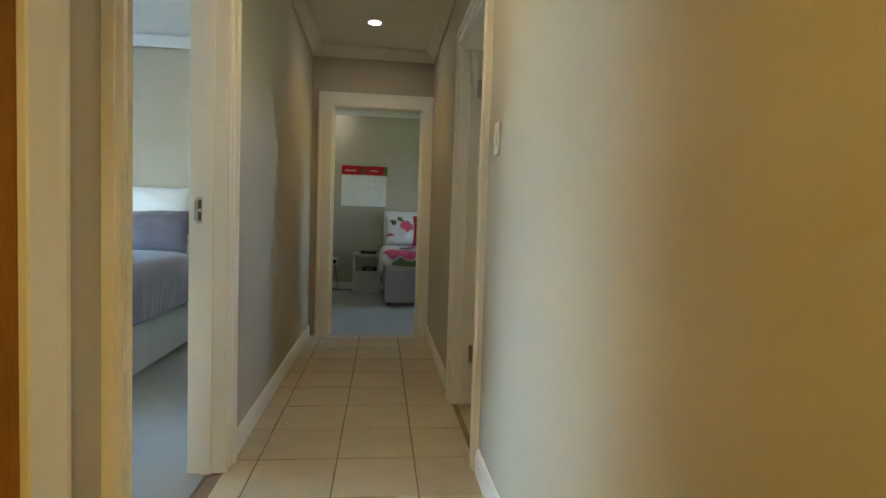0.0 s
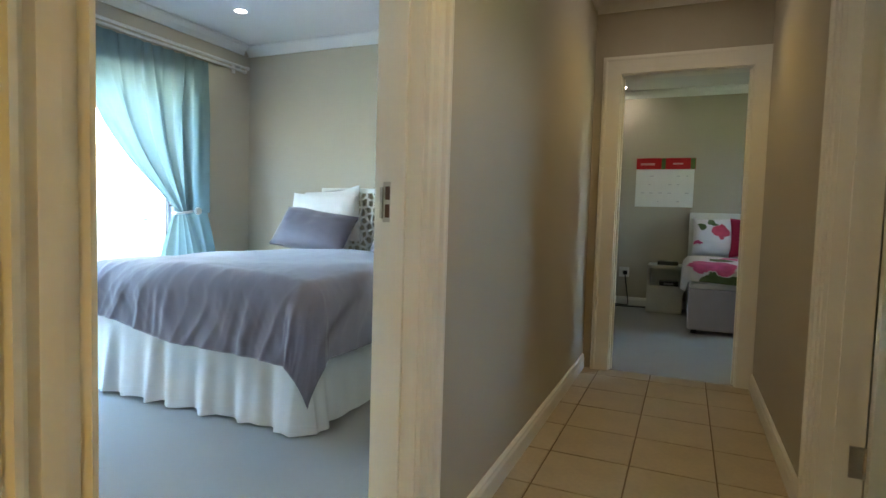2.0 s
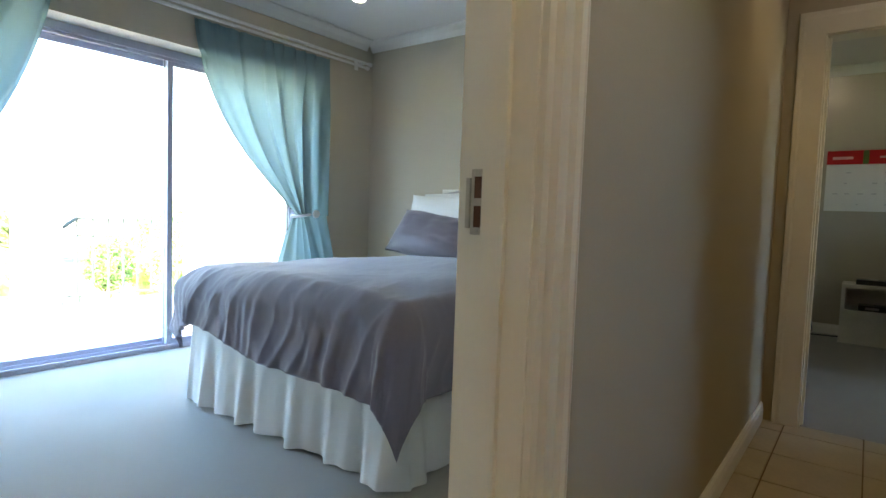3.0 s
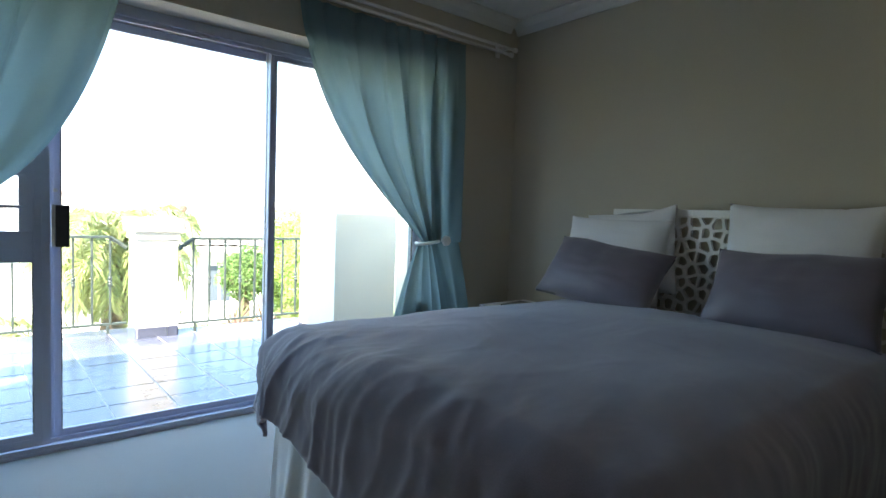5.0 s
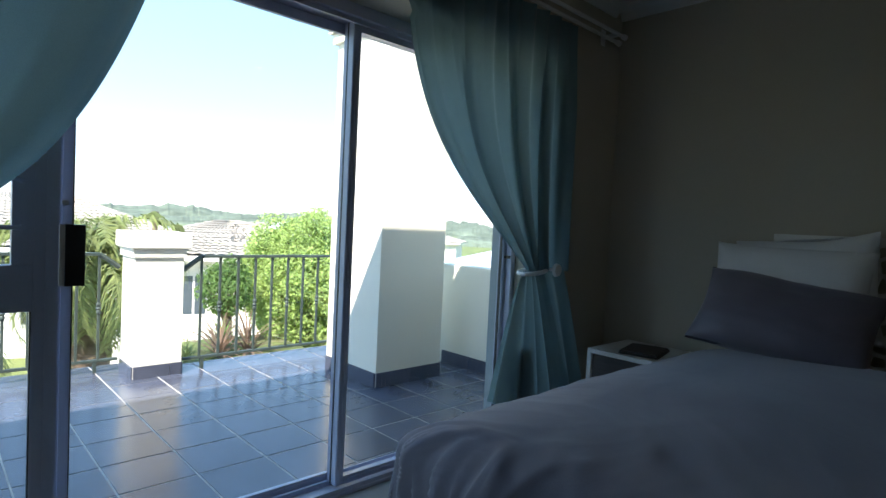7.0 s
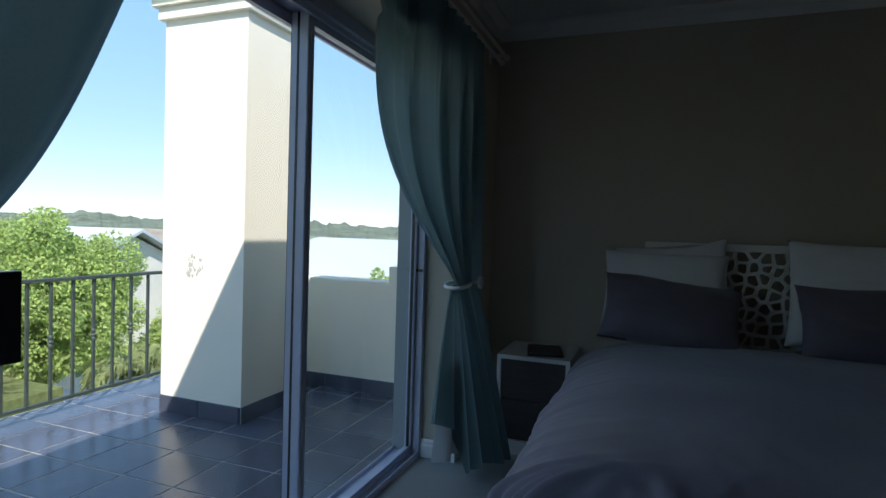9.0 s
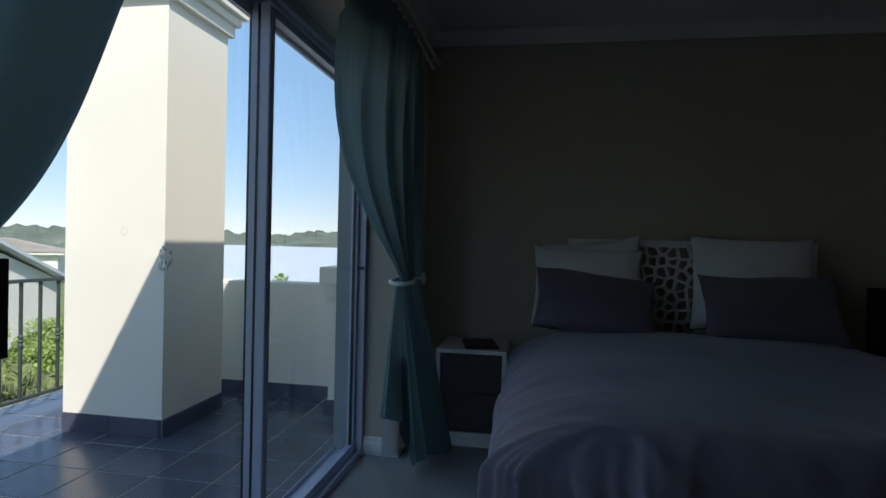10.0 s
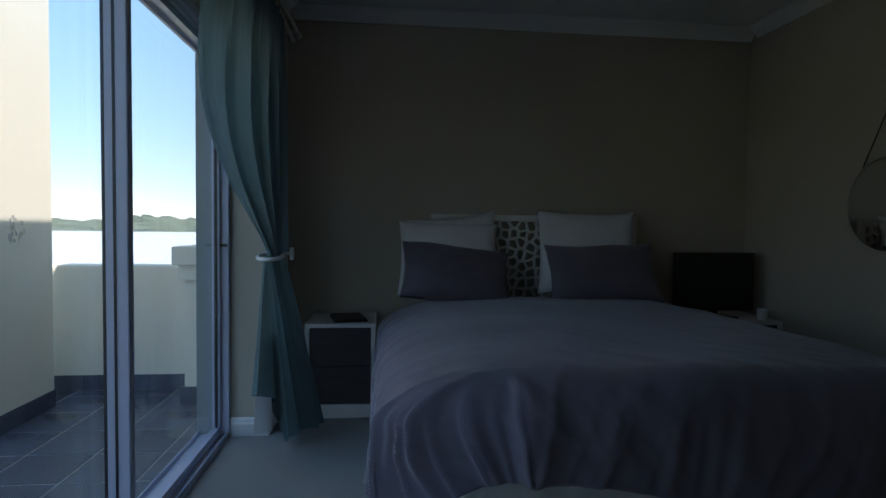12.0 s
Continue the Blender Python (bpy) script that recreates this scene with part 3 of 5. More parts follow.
def curtain(mirror, seed):
    """A pinch-pleated curtain held back by a tie; mirror flips it along the window."""
    flip = (lambda y: 1.45 - y) if mirror else (lambda y: y)
    c = thing("curtain", "teal pinch-pleated curtain tied back beside sliding door", "curtain", group="window curtains")
    rnd = random.Random(seed)
    ph = [rnd.uniform(0, 6.28) for _ in range(8)]
    TOP, TIE = 2.285, 0.985

    def fold(u, amp, n, p):
        """Rounded pleats with tight valleys, uneven in width and depth."""
        s = n * u + 0.30 * math.sin(4.1 * u + ph[p]) + 0.12 * math.sin(17 * u + ph[p + 1])
        even = 0.75 + 0.4 * math.sin(2.3 * n * u + ph[p + 2])
        return amp * even * (2 * abs(math.sin(math.pi * s)) ** 0.75 - 1.25)

    def lap(q):
        """One lapped fold: a slow swell and a quick return."""
        q -= math.floor(q)
        return (q / 0.8) ** 1.4 if q < 0.8 else 0.5 + 0.5 * math.cos(math.pi * (q - 0.8) / 0.2)

    def upper(u, v):
        z = TOP + (TIE - TOP) * v
        top_y = 1.125 + 1.17 * u
        tie_y = 1.99 + 0.125 * u if u < 0.82 else 2.092 + (u - 0.82) * 1.1
        sweep_in = 0.6 * v ** 1.8 + 0.4 * v ** 8 if mirror else v ** 1.3
        y = top_y + (tie_y - top_y) * (sweep_in * (1 - u) + u * v ** 1.4)
        gather = v ** 2
        x = -3.712 + 0.03 * gather * (u >= 0.82) - (0.125 if mirror else 0.165) * (1 - u) ** 1.4 * math.sin(math.pi * v) ** 1.2
        q = 4.6 * u + 0.35 * math.sin(5.0 * u + ph[0]) + 0.12 * v
        full = min(1, v / 0.35) * (1 - 0.55 * v ** 3)
        x += (0.010 + 0.070 * full) * (0.8 + 0.3 * math.sin(9 * u + ph[1])) * (lap(q) - 0.45)
        y += 0.050 * full * min(1, 12 * u, 6 * (1 - u)) * math.sin(2 * math.pi * q + 0.6)
        x += fold(u, 0.012, 11.0, 3) * (1 - min(1, v / 0.45))
        x += 0.014 * noise.noise(Vector((u * 14, v * 1.6 + 2 * u, seed))) * min(1, 3 * v)
        if v < 0.06:
            x += 0.014 * abs(math.sin(math.pi * 11 * u)) ** 6 * (1 - v / 0.06)
        return Vector((max(x, -3.955 if y < 2.17 and z < 2.06 else -3.766), flip(y), z))

    def lower(u, v, foot=None, back=0.0):
        y0 = 1.99 + 0.125 * u if u < 0.82 else 2.092 + (u - 0.82) * 1.1
        end_y = 1.76 + 0.56 * u ** 0.8
        foot = foot or (0.36 - 0.12 * u / 0.3 if u < 0.3 else max(0.02, 0.24 - 1.9 * (u - 0.3)))
        z = TIE + (foot - TIE) * v
        y = y0 + (end_y - y0) * v ** 0.75
        x = -3.735 + 0.03 * (u >= 0.82) + (0.22 * u - 0.01) * v ** 0.9 + fold(u, 0.016 + 0.024 * v, 4.0, 3) * (0.6 + 0.4 * v)
        return Vector((max(x - back, -3.768 + 0.006 * math.sin(60 * u) - 0.3 * back), flip(y), z))

    bm = bmesh.new()
    sheet(bm, 220, 70, upper)
    part("drape", bm, M_DRAPE, c, smooth=True)
    bm = bmesh.new()
    sheet(bm, 100, 40, lower)
    part("tail", bm, M_DRAPE, c, smooth=True)
    bm = bmesh.new()
    sheet(bm, 30, 20, lambda u, v: lower(0.10 + 0.32 * u, 0.45 + 0.55 * v, 0.13, 0.012))
    part("lining", bm, M_WHITE_CLOTH, c, "white lining hanging below the teal cloth", smooth=True)
    bm = bmesh.new()
    tube(bm, [(-3.725 + 0.06 * math.cos(a), flip(2.05 + 0.085 * math.sin(a)), TIE + 0.012 * math.sin(a)) for a in (2 * math.pi * k / 20 for k in range(20))], 0.011, 8, closed=True)
    part("tieback", bm, M_WHITE_WOOD, c, "pale rope tieback", smooth=True)
    bm = bmesh.new()
    tube(bm, [(-3.775, flip(2.13), TIE + 0.01), (-3.64, flip(2.125), TIE + 0.012), (-3.635, flip(2.125), TIE + 0.012), (-3.62, flip(2.125), TIE + 0.012)], [0.008, 0.008, 0.034, 0.030], 16)
    part("tieback_knob", bm, M_WHITE_WOOD, c, "round white holdback knob", smooth="angle")


curtain(False, 3)
curtain(True, 8)
rod = thing("curtain_rail", "white double curtain rail on wall brackets", "curtain rail")
for x, z in ((-3.725, 2.318), (-3.69, 2.345)):
    bm = bmesh.new()
    tube(bm, [(x, -1.30, z), (x, 2.74, z)], 0.011)
    tube(bm, [(x, 2.74, z), (x, 2.765, z)], 0.017)
    part("rail", bm, M_WHITE_WOOD, rod, smooth="angle")
for y in (-1.2, 0.72, 2.66):
    part("bracket", B((-3.775, -3.68, y - 0.008, y + 0.008, 2.325, 2.345), (-3.775, -3.77, y - 0.02, y + 0.02, 2.29, 2.38)), M_WHITE_WOOD, rod)

# ---- bed ----
BX0, BX1, BY0, BY1 = -2.86, -1.40, 0.67, 2.74
bed = thing("bed", "double bed with grey duvet and white pleated valance", "bed", ((BX0 + BX1) / 2, (BY0 + BY1) / 2, 0))
inv = Matrix.Translation(-Vector(bed.location))


def bed_part(name, bm, mat, label="", smooth=False):
    bmesh.ops.transform(bm, matrix=inv, verts=bm.verts)
    return part(name, bm, mat, bed, label, smooth)


bed_part("base", B((BX0 + 0.03, BX1 - 0.03, BY0 + 0.03, BY1, 0.06, 0.36), bevel=0.02), M_WHITE_CLOTH)
for lx in (BX0 + 0.12, BX1 - 0.12):
    for ly in (BY0 + 0.12, BY1 - 0.12):
        bm = bmesh.new()
        lathe(bm, [(0.025, 0.0), (0.03, 0.07)], (lx, ly, 0))
        bed_part("leg", bm, M_BLACK)
bed_part("mattress", B((BX0, BX1, BY0, BY1, 0.36, 0.635), bevel=0.05), M_WHITE_CLOTH)
rnd = random.Random(11)
loop = [(BX0, BY1), (BX0, BY0), (BX1, BY0), (BX1, BY1)]
lengths = [BY1 - BY0, BX1 - BX0, BY1 - BY0]
total = sum(lengths)
phases = [rnd.uniform(0, 6.28) for _ in range(6)]


def valance_place(u, v):
    s = u * total
    for k in range(3):
        if s <= lengths[k] or k == 2:
            break
        s -= lengths[k]
    f = s / lengths[k]
    ax, ay = loop[k]
    bx, by = loop[k + 1]
    x, y = ax + (bx - ax) * f, ay + (by - ay) * f
    nx, ny = ((-1, 0), (0, -1), (1, 0))[k]
    t = u * total
    wob = math.sin(t * 31 + phases[0] + 1.6 * math.sin(t * 5.1)) + 0.5 * math.sin(t * 57 + phases[1] + 2 * math.sin(t * 3.3))
    strength = 1.0 if k < 2 else max(0.12, 1 - 3.0 * s)
    near = math.exp(-((t - lengths[0] - lengths[1]) / 0.1) ** 2)
    out = (0.004 + 0.020 * v * wob * strength) + 0.035 * v + 0.05 * v * near
    return Vector((x + nx * out, y + ny * out, 0.43 - v * (0.425 - 0.010 * (math.sin(t * 31 + 1) + 1) * strength * 0.6)))


bm = bmesh.new()
sheet(bm, 420, 12, valance_place)
bed_part("valance", bm, M_WHITE_CLOTH, "white gathered cotton valance skirt", smooth=True)

DL, DR, DF = 0.42, 0.41, 0.43
NX0, NX1 = BX0 - DL, BX1 + DR


def duvet_place(u, v):
    sx = NX0 + u * (NX1 - NX0)
    lean = min(1.0, max(0.0, ((BX0 + BX1) / 2 + 0.1 - sx) / 0.7))
    lean = lean * lean * (3 - 2 * lean)
    short = 0.13 * lean
    sy = (BY0 - DF + short) + v * (2.42 - BY0 + DF - short)
    ex, ey = BX0 + 0.02 + 0.11 * lean, BY0 + 0.02 + 0.08 * lean
    dx = max(ex - sx, sx - BX1 + 0.02, 0.0)
    dy = max(ey - sy, 0.0)
    left_side = sx < (BX0 + BX1) / 2
    d = math.hypot(dx, dy * 1.0)
    r = 0.13 + 0.07 * lean
    if d < r * 1.57:
        a = d / r
        go, down = r * math.sin(a), r * (1 - math.cos(a))
    else:
        go, down = r + 0.04 * (d - r * 1.57), r + (d - r * 1.57) * 0.985
    ux, uy = (dx / d, dy / d) if d > 1e-6 else (0, 0)
    corner = (2 * ux * uy)
    wide, deep = 1.0, 1.0
    if left_side:
        wide, deep = 1.0 + 1.1 * ux * ux, 1.0 - 0.3 * corner
        down *= 1.0 - 0.08 * corner - 0.12 * ux * ux
    px = min(max(sx, ex), BX1 - 0.02)
    py = max(sy, ey)
    along = px * 1.0 + py * 0.9 + math.atan2(ux, uy + 1e-6) * 0.35 * (d > 0)
    hang = min(1.0, max(0.0, (d - 0.05) / 0.3))
    wob = noise.noise(Vector((along * 3.0, d * 4.0, 2.0)))
    along += 0.05 * wob + 0.18 * d
    wave = 0.5 * math.sin(along * 31 + 1.3 * math.sin(along * 7.0)) + 0.6 * math.sin(along * 53 + 2.0 * math.sin(along * 4.2))
    go += 0.003 * hang * (1 + 1.2 * corner * lean) * wave * (0.35 if (ux > 0.8 and not left_side) else 1.0) + (0.0 if left_side else 0.045) * hang * max(0, corner)
    sign = -1 if left_side else 1
    gather = abs(math.sin(along * 19 + 2.0 * noise.noise(Vector((along * 2.0, 0.3, 5.0)))))
    go += 0.006 * hang * (1 - gather) ** 2 * uy
    slant = along + 0.22 * d + 0.10 * noise.noise(Vector((along * 2.4, d * 2.0, 7.0)))
    pleat = 0.7 * (1 - abs(math.sin(slant * 19 + 1.1))) ** 2.2 + 0.6 * (1 - abs(math.sin(slant * 33 + 2.0))) ** 2
    go += (0.012 + 0.028 * corner * lean) * hang * pleat * (0.45 if (ux > 0.8 and not left_side) else 1.0)
    x = px + sign * ux * go * wide
    y = py - uy * go * deep
    z = 0.735 - down
    p = Vector((sx, sy, 0))
    crease = noise.noise(Vector((sx * 9 + sy * 5, sy * 2.2 - sx * 2.5, 3.1)))
    ridge = 1 - abs(noise.noise(Vector((sx * 5 + sy * 3.2, sy * 1.6 - sx * 1.2, 8.4)))) * 2
    puff = noise.noise(p * 2.3)
    foot = (0.45 + 0.55 * min(1.0, d / 0.12)) * math.exp(-max(0, sy - BY0) / 0.4)
    calm = 1 - 0.75 * hang
    z += calm * (0.016 * puff + 0.008 * crease * (0.2 + foot) + 0.010 * max(0, ridge - 0.5) * (0.10 + foot) + 0.004 * noise.noise(Vector((sx * 22 + sy * 14, sy * 6 - sx * 5, 1.7))) * (0.25 + foot))
    mid = ((px - (BX0 + BX1) / 2) / 0.73) ** 2
    z -= 0.03 * mid * mid + 0.03 * math.exp(-((sy - 2.35) / 0.25) ** 2) * 0.3
    over = min(1.0, d / 0.1)
    bend = 0.25 * noise.noise(Vector((sx * 2.0, sy * 2.0, 6.6)))
    line = max(0.0, 1 - 7 * abs(noise.noise(Vector(((sx + 0.75 * sy + bend) * 8, (sy - 0.75 * sx) * 1.6, 9.2)))))
    line += max(0.0, 1 - 7 * abs(noise.noise(Vector(((sx + 0.2 * sy + bend) * 15, sy * 2.5, 2.9)))))
    z += 0.0025 * line * (1 - over) * (0.3 + foot) + 0.004 * pleat * calm * foot
    fine = noise.noise(Vector((along * 34, d * 5.0, 4.4))) * (0.4 + 0.6 * lean)
    y -= uy * over * (0.005 * crease * (1 + hang) + 0.006 * max(0, ridge - 0.5) * hang + 0.003 * fine + 0.002 * line)
    x += sign * ux * over * (0.005 * crease * (1 + hang) + 0.004 * fine)
    return Vector((x, y, z))


bm = bmesh.new()
sheet(bm, 210, 230, duvet_place)
duv = bed_part("duvet", bm, M_DUVET, "crumpled grey cotton duvet", smooth=True)
thick = duv.modifiers.new("thickness", "SOLIDIFY")
thick.thickness, thick.offset = 0.018, -1


# lattice headboard: rounded cells in a white panel
def headboard():
    x0, x1, z0, z1, yb = BX0 + 0.02, BX1 - 0.02, 0.30, 1.235, 2.79
    rnd = random.Random(4)
    sites = []
    cols, rows = 22, 10
    for j in range(rows):
        for i in range(cols):
            sites.append((x0 + 0.035 + (x1 - x0 - 0.07) * (i + 0.5 + rnd.uniform(-0.33, 0.33)) / cols, 0.55 + (z1 - 0.035 - 0.55) * (j + 0.5 + rnd.uniform(-0.33, 0.33)) / rows))
    bm = bmesh.new()
    X0, X1, Z0, Z1 = x0 + 0.035, x1 - 0.035, 0.55, z1 - 0.035
    for i, (cx, cz) in enumerate(sites):
        poly = [(X0, Z0), (X1, Z0), (X1, Z1), (X0, Z1)]
        for j, (qx, qz) in enumerate(sites):
            if i == j or math.hypot(qx - cx, qz - cz) > 0.35:
                continue
            mx, mz, nx, nz = (cx + qx) / 2, (cz + qz) / 2, qx - cx, qz - cz
            cut = []
            for k in range(len(poly)):
                a, b = poly[k], poly[(k + 1) % len(poly)]
                da = (a[0] - mx) * nx + (a[1] - mz) * nz
                db = (b[0] - mx) * nx + (b[1] - mz) * nz
                if da <= 0:
                    cut.append(a)
                if da * db < 0:
                    f = da / (da - db)
                    cut.append((a[0] + (b[0] - a[0]) * f, a[1] + (b[1] - a[1]) * f))
            poly = cut
        if len(poly) < 3:
            continue
        gx, gz = sum(p[0] for p in poly) / len(poly), sum(p[1] for p in poly) / len(poly)
        n = len(poly)
        shrunk = []
        for p in poly:
            r = math.hypot(p[0] - gx, p[1] - gz)
            k = max(0.3, 1 - 0.0110 / max(r, 0.02))
            shrunk.append((gx + (p[0] - gx) * k, gz + (p[1] - gz) * k))

        def mixed(p, q, f):
            return (p[0] + (q[0] - p[0]) * f, p[1] + (q[1] - p[1]) * f)
        outer, inner = [], []
        for k in range(n):
            before, here, after = shrunk[k - 1], shrunk[k], shrunk[(k + 1) % n]
            corner = mixed(mixed(before, here, 0.84), mixed(here, after, 0.16), 0.5)
            inner += [mixed(corner, here, 0.35), mixed(here, after, 0.16), mixed(here, after, 0.84)]
            outer += [poly[k], mixed(poly[k], poly[(k + 1) % n], 0.16), mixed(poly[k], poly[(k + 1) % n], 0.84)]
        poly, n = outer, 3 * n
        rings = []
        for ring, y in ((poly, yb - 0.011), (inner, yb - 0.011), (inner, yb + 0.011), (poly, yb + 0.011)):
            rings.append([bm.verts.new((p[0], y, p[1])) for p in ring])
        for a, b in zip(rings, rings[1:]):
            for k in range(n):
                bm.faces.new((a[k], a[(k + 1) % n], b[(k + 1) % n], b[k]))
    bmesh.ops.remove_doubles(bm, verts=bm.verts, dist=0.0002)
    hb = bed_part("headboard", bm, M_WHITE_WOOD, "white cut-out lattice headboard")
    for b in ((x0, x1, yb - 0.017, yb + 0.017, z1 - 0.036, z1), (x0, x0 + 0.036, yb - 0.017, yb + 0.017, 0.0, z1 - 0.036), (x1 - 0.036, x1, yb - 0.017, yb + 0.017, 0.0, z1 - 0.036), (x0 + 0.036, x1 - 0.036, yb - 0.017, yb + 0.017, 0.5, 0.551)):
        bed_part("headboard_rail", B(b, bevel=0.004), M_WHITE_WOOD)


headboard()


def pillow(name, label, mat, w, h, t, m, seed, border=0.0):
    """A stuffed pillow, w wide, h high, t thick, standing on its long edge at the pose m."""
    rnd = random.Random(seed)
    off = Vector((rnd.uniform(0, 50), rnd.uniform(0, 50), 0))
    bm = bmesh.new()
    n = 36

    def side(s):
        def place(u, v):
            a, b = 2 * u - 1, 2 * v - 1
            body = max(0.0, (1 - abs(a) ** 2.6) * (1 - abs(b) ** 2.4)) ** 0.55
            pinch = 1 - 0.07 * (1 - abs(a) ** 2) * abs(b) ** 3
            pinch2 = 1 - 0.06 * (1 - abs(b) ** 2) * abs(a) ** 3
            q = Vector((a * w * 2.2, b * h * 2.2, s)) + off
            wr = 0.010 * noise.noise(q * 2.4) + 0.006 * noise.noise(Vector((q.x * 2, q.y * 6, q.z)))
            return Vector((a * w / 2 * pinch2, s * (t / 2 * body + (0.004 + wr * body)), h / 2 + b * h / 2 * pinch + 0.02 * noise.noise(q * 0.8)))
        return place
    sheet(bm, n, n, side(-1))
    sheet(bm, n, n, side(1))
    bmesh.ops.remove_doubles(bm, verts=bm.verts, dist=0.009)
    ob = whole(name, bm, mat, label, "pillow", smooth=True, group="bed pillows")
    ob.matrix_world = m
    return ob


pillow("pillow", "plump white cotton pillow against lattice headboard", M_WHITE_CLOTH, 0.64, 0.47, 0.20, pose(-2.74, 2.57, 0.72, -13, 2, 3), 1)
pillow("pillow", "plump white cotton pillow against headboard", M_WHITE_CLOTH, 0.58, 0.48, 0.15, pose(-2.66, 2.70, 0.745, -5, -6, -1), 5)
pillow("pillow", "creased white cotton pillow against headboard", M_WHITE_CLOTH, 0.66, 0.55, 0.19, pose(-1.82, 2.62, 0.715, -10, 1, -2), 2)
pillow("pillow", "charcoal grey satin pillow leaning on white pillow", M_PILLOW_DARK, 0.69, 0.40, 0.20, pose(-2.71, 2.36, 0.70, -36, 7, 5), 3)
pillow("pillow", "charcoal grey satin pillow leaning on white pillow", M_PILLOW_DARK, 0.71, 0.41, 0.17, pose(-1.77, 2.39, 0.69, -30, -1, -2), 4)


# ---- bedside tables ----
def nightstand(x0, x1, y0, y1, label):
    t = thing("nightstand", label, "nightstand", ((x0 + x1) / 2, (y0 + y1) / 2, 0), group="bedside tables")
    w, d = (x1 - x0) / 2, (y1 - y0) / 2
    part("top", B((-w, w, -d, d, 0.548, 0.572), bevel=0.003), M_WHITE_WOOD, t)
    part("side_panel", B((-w, -w + 0.024, -d, d, 0.06, 0.548)), M_WHITE_WOOD, t)
    part("side_panel", B((w - 0.024, w, -d, d, 0.06, 0.548)), M_WHITE_WOOD, t)
    part("bottom_panel", B((-w + 0.024, w - 0.024, -d, d, 0.06, 0.09)), M_WHITE_WOOD, t)
    part("back_panel", B((-w + 0.024, w - 0.024, d - 0.015, d, 0.09, 0.548)), M_WHITE_WOOD, t)
    part("plinth", B((-w + 0.03, w - 0.03, -d + 0.03, d, 0.0, 0.06)), M_WHITE_WOOD, t)
    for z0, z1 in ((0.094, 0.316), (0.320, 0.544)):
        part("drawer_front", B((-w + 0.027, w - 0.027, -d + 0.012, -d + 0.032, z0, z1), bevel=0.002), M_DARK_DRAWER, t, "dark veneer drawer front")
    return t


nightstand(-3.60, -3.19, 2.41, 2.85, "white-framed bedside table with dark drawer fronts")
nightstand(-1.06, -0.60, 2.41, 2.85, "white-framed bedside table under small television")
book = thing("tablet", "black tablet folder lying on bedside table", "tablet", (-3.36, 2.58, 0.572), turn=12)
part("cover", B((-0.10, 0.10, -0.13, 0.13, 0.0, 0.012), bevel=0.004), M_BLACK, book)
part("pages", B((-0.095, 0.092, -0.125, 0.125, 0.012, 0.02)), M_DARK_DRAWER, book)

tv = thing("television", "small black flat television on bedside table", "television", (-0.96, 2.58, 0.572), turn=4)
part("stand", B((-0.12, 0.12, -0.08, 0.08, 0.0, 0.012), (-0.025, 0.025, 0.005, 0.03, 0.012, 0.12), bevel=0.003), M_BLACK, tv)
part("casing", B((-0.29, 0.29, 0.0, 0.035, 0.045, 0.43), (-0.2, 0.2, 0.03, 0.06, 0.1, 0.36), bevel=0.006), M_BLACK, tv)
part("screen", B((-0.272, 0.272, -0.003, 0.0015, 0.068, 0.412)), material("dark_screen", (0.006, 0.006, 0.007), 0.12, spread=0.05, scale=3, fine=50, bump=0.0), tv, "glossy dark screen")
cup = thing("cup", "small white cup on bedside table", "cup", (-0.70, 2.47, 0.572))
bm = bmesh.new()
lathe(bm, [(0.022, 0), (0.03, 0.01), (0.033, 0.07), (0.029, 0.07), (0.026, 0.012)], (0, 0, 0), 18)
part("body", bm, M_WHITE_WOOD, cup, smooth="angle")

# round mirror hung by a strap
M_MIRROR = material("mirror_silver", (0.85, 0.86, 0.86), 0.02, 1.0, spread=0.01, scale=2, fine=20, fine_spread=0.0, bump=0.0)
M_MIRROR.node_tree.nodes["Principled BSDF"].inputs["Roughness"].links and M_MIRROR.node_tree.links.remove(M_MIRROR.node_tree.nodes["Principled BSDF"].inputs["Roughness"].links[0])
M_MIRROR.node_tree.nodes["Principled BSDF"].inputs["Roughness"].default_value = 0.02
mir = thing("mirror", "round wall mirror hanging from a dark strap", "mirror", (BED_X1, 1.715, 1.295))


def disc_x(r0, r1, x0, x1, n=48):
    bm = bmesh.new()
    prof = [(r0, x0), (r1, x0), (r1, x1), (r0, x1)]
    rings = [[bm.verts.new((x, r * math.cos(a), r * math.sin(a))) for r, x in prof] for a in (2 * math.pi * k / n for k in range(n))]
    for i in range(n):
        for k in range(4):
            bm.faces.new((rings[i][k], rings[i][(k + 1) % 4], rings[(i + 1) % n][(k + 1) % 4], rings[(i + 1) % n][k]))
    return bm


part("glass", disc_x(0.0005, 0.245, -0.016, -0.004), M_MIRROR, mir, "round silvered mirror glass", smooth="angle")
part("frame", disc_x(0.243, 0.249, -0.02, 0.0), M_STEEL, mir, "thin metal rim", smooth="angle")
for s in (-1, 1):
    bm = bmesh.new()
    tube(bm, [(-0.012, s * 0.17, 0.18), (-0.010, s * 0.01, 0.52)], 0.0035, 6)
    part("strap", bm, M_BLACK, mir)
bm = bmesh.new()
tube(bm, [(0.0, 0, 0.525), (-0.03, 0, 0.525), (-0.034, 0, 0.525)], [0.008, 0.008, 0.016], 12)
part("peg", bm, M_BLACK, mir)
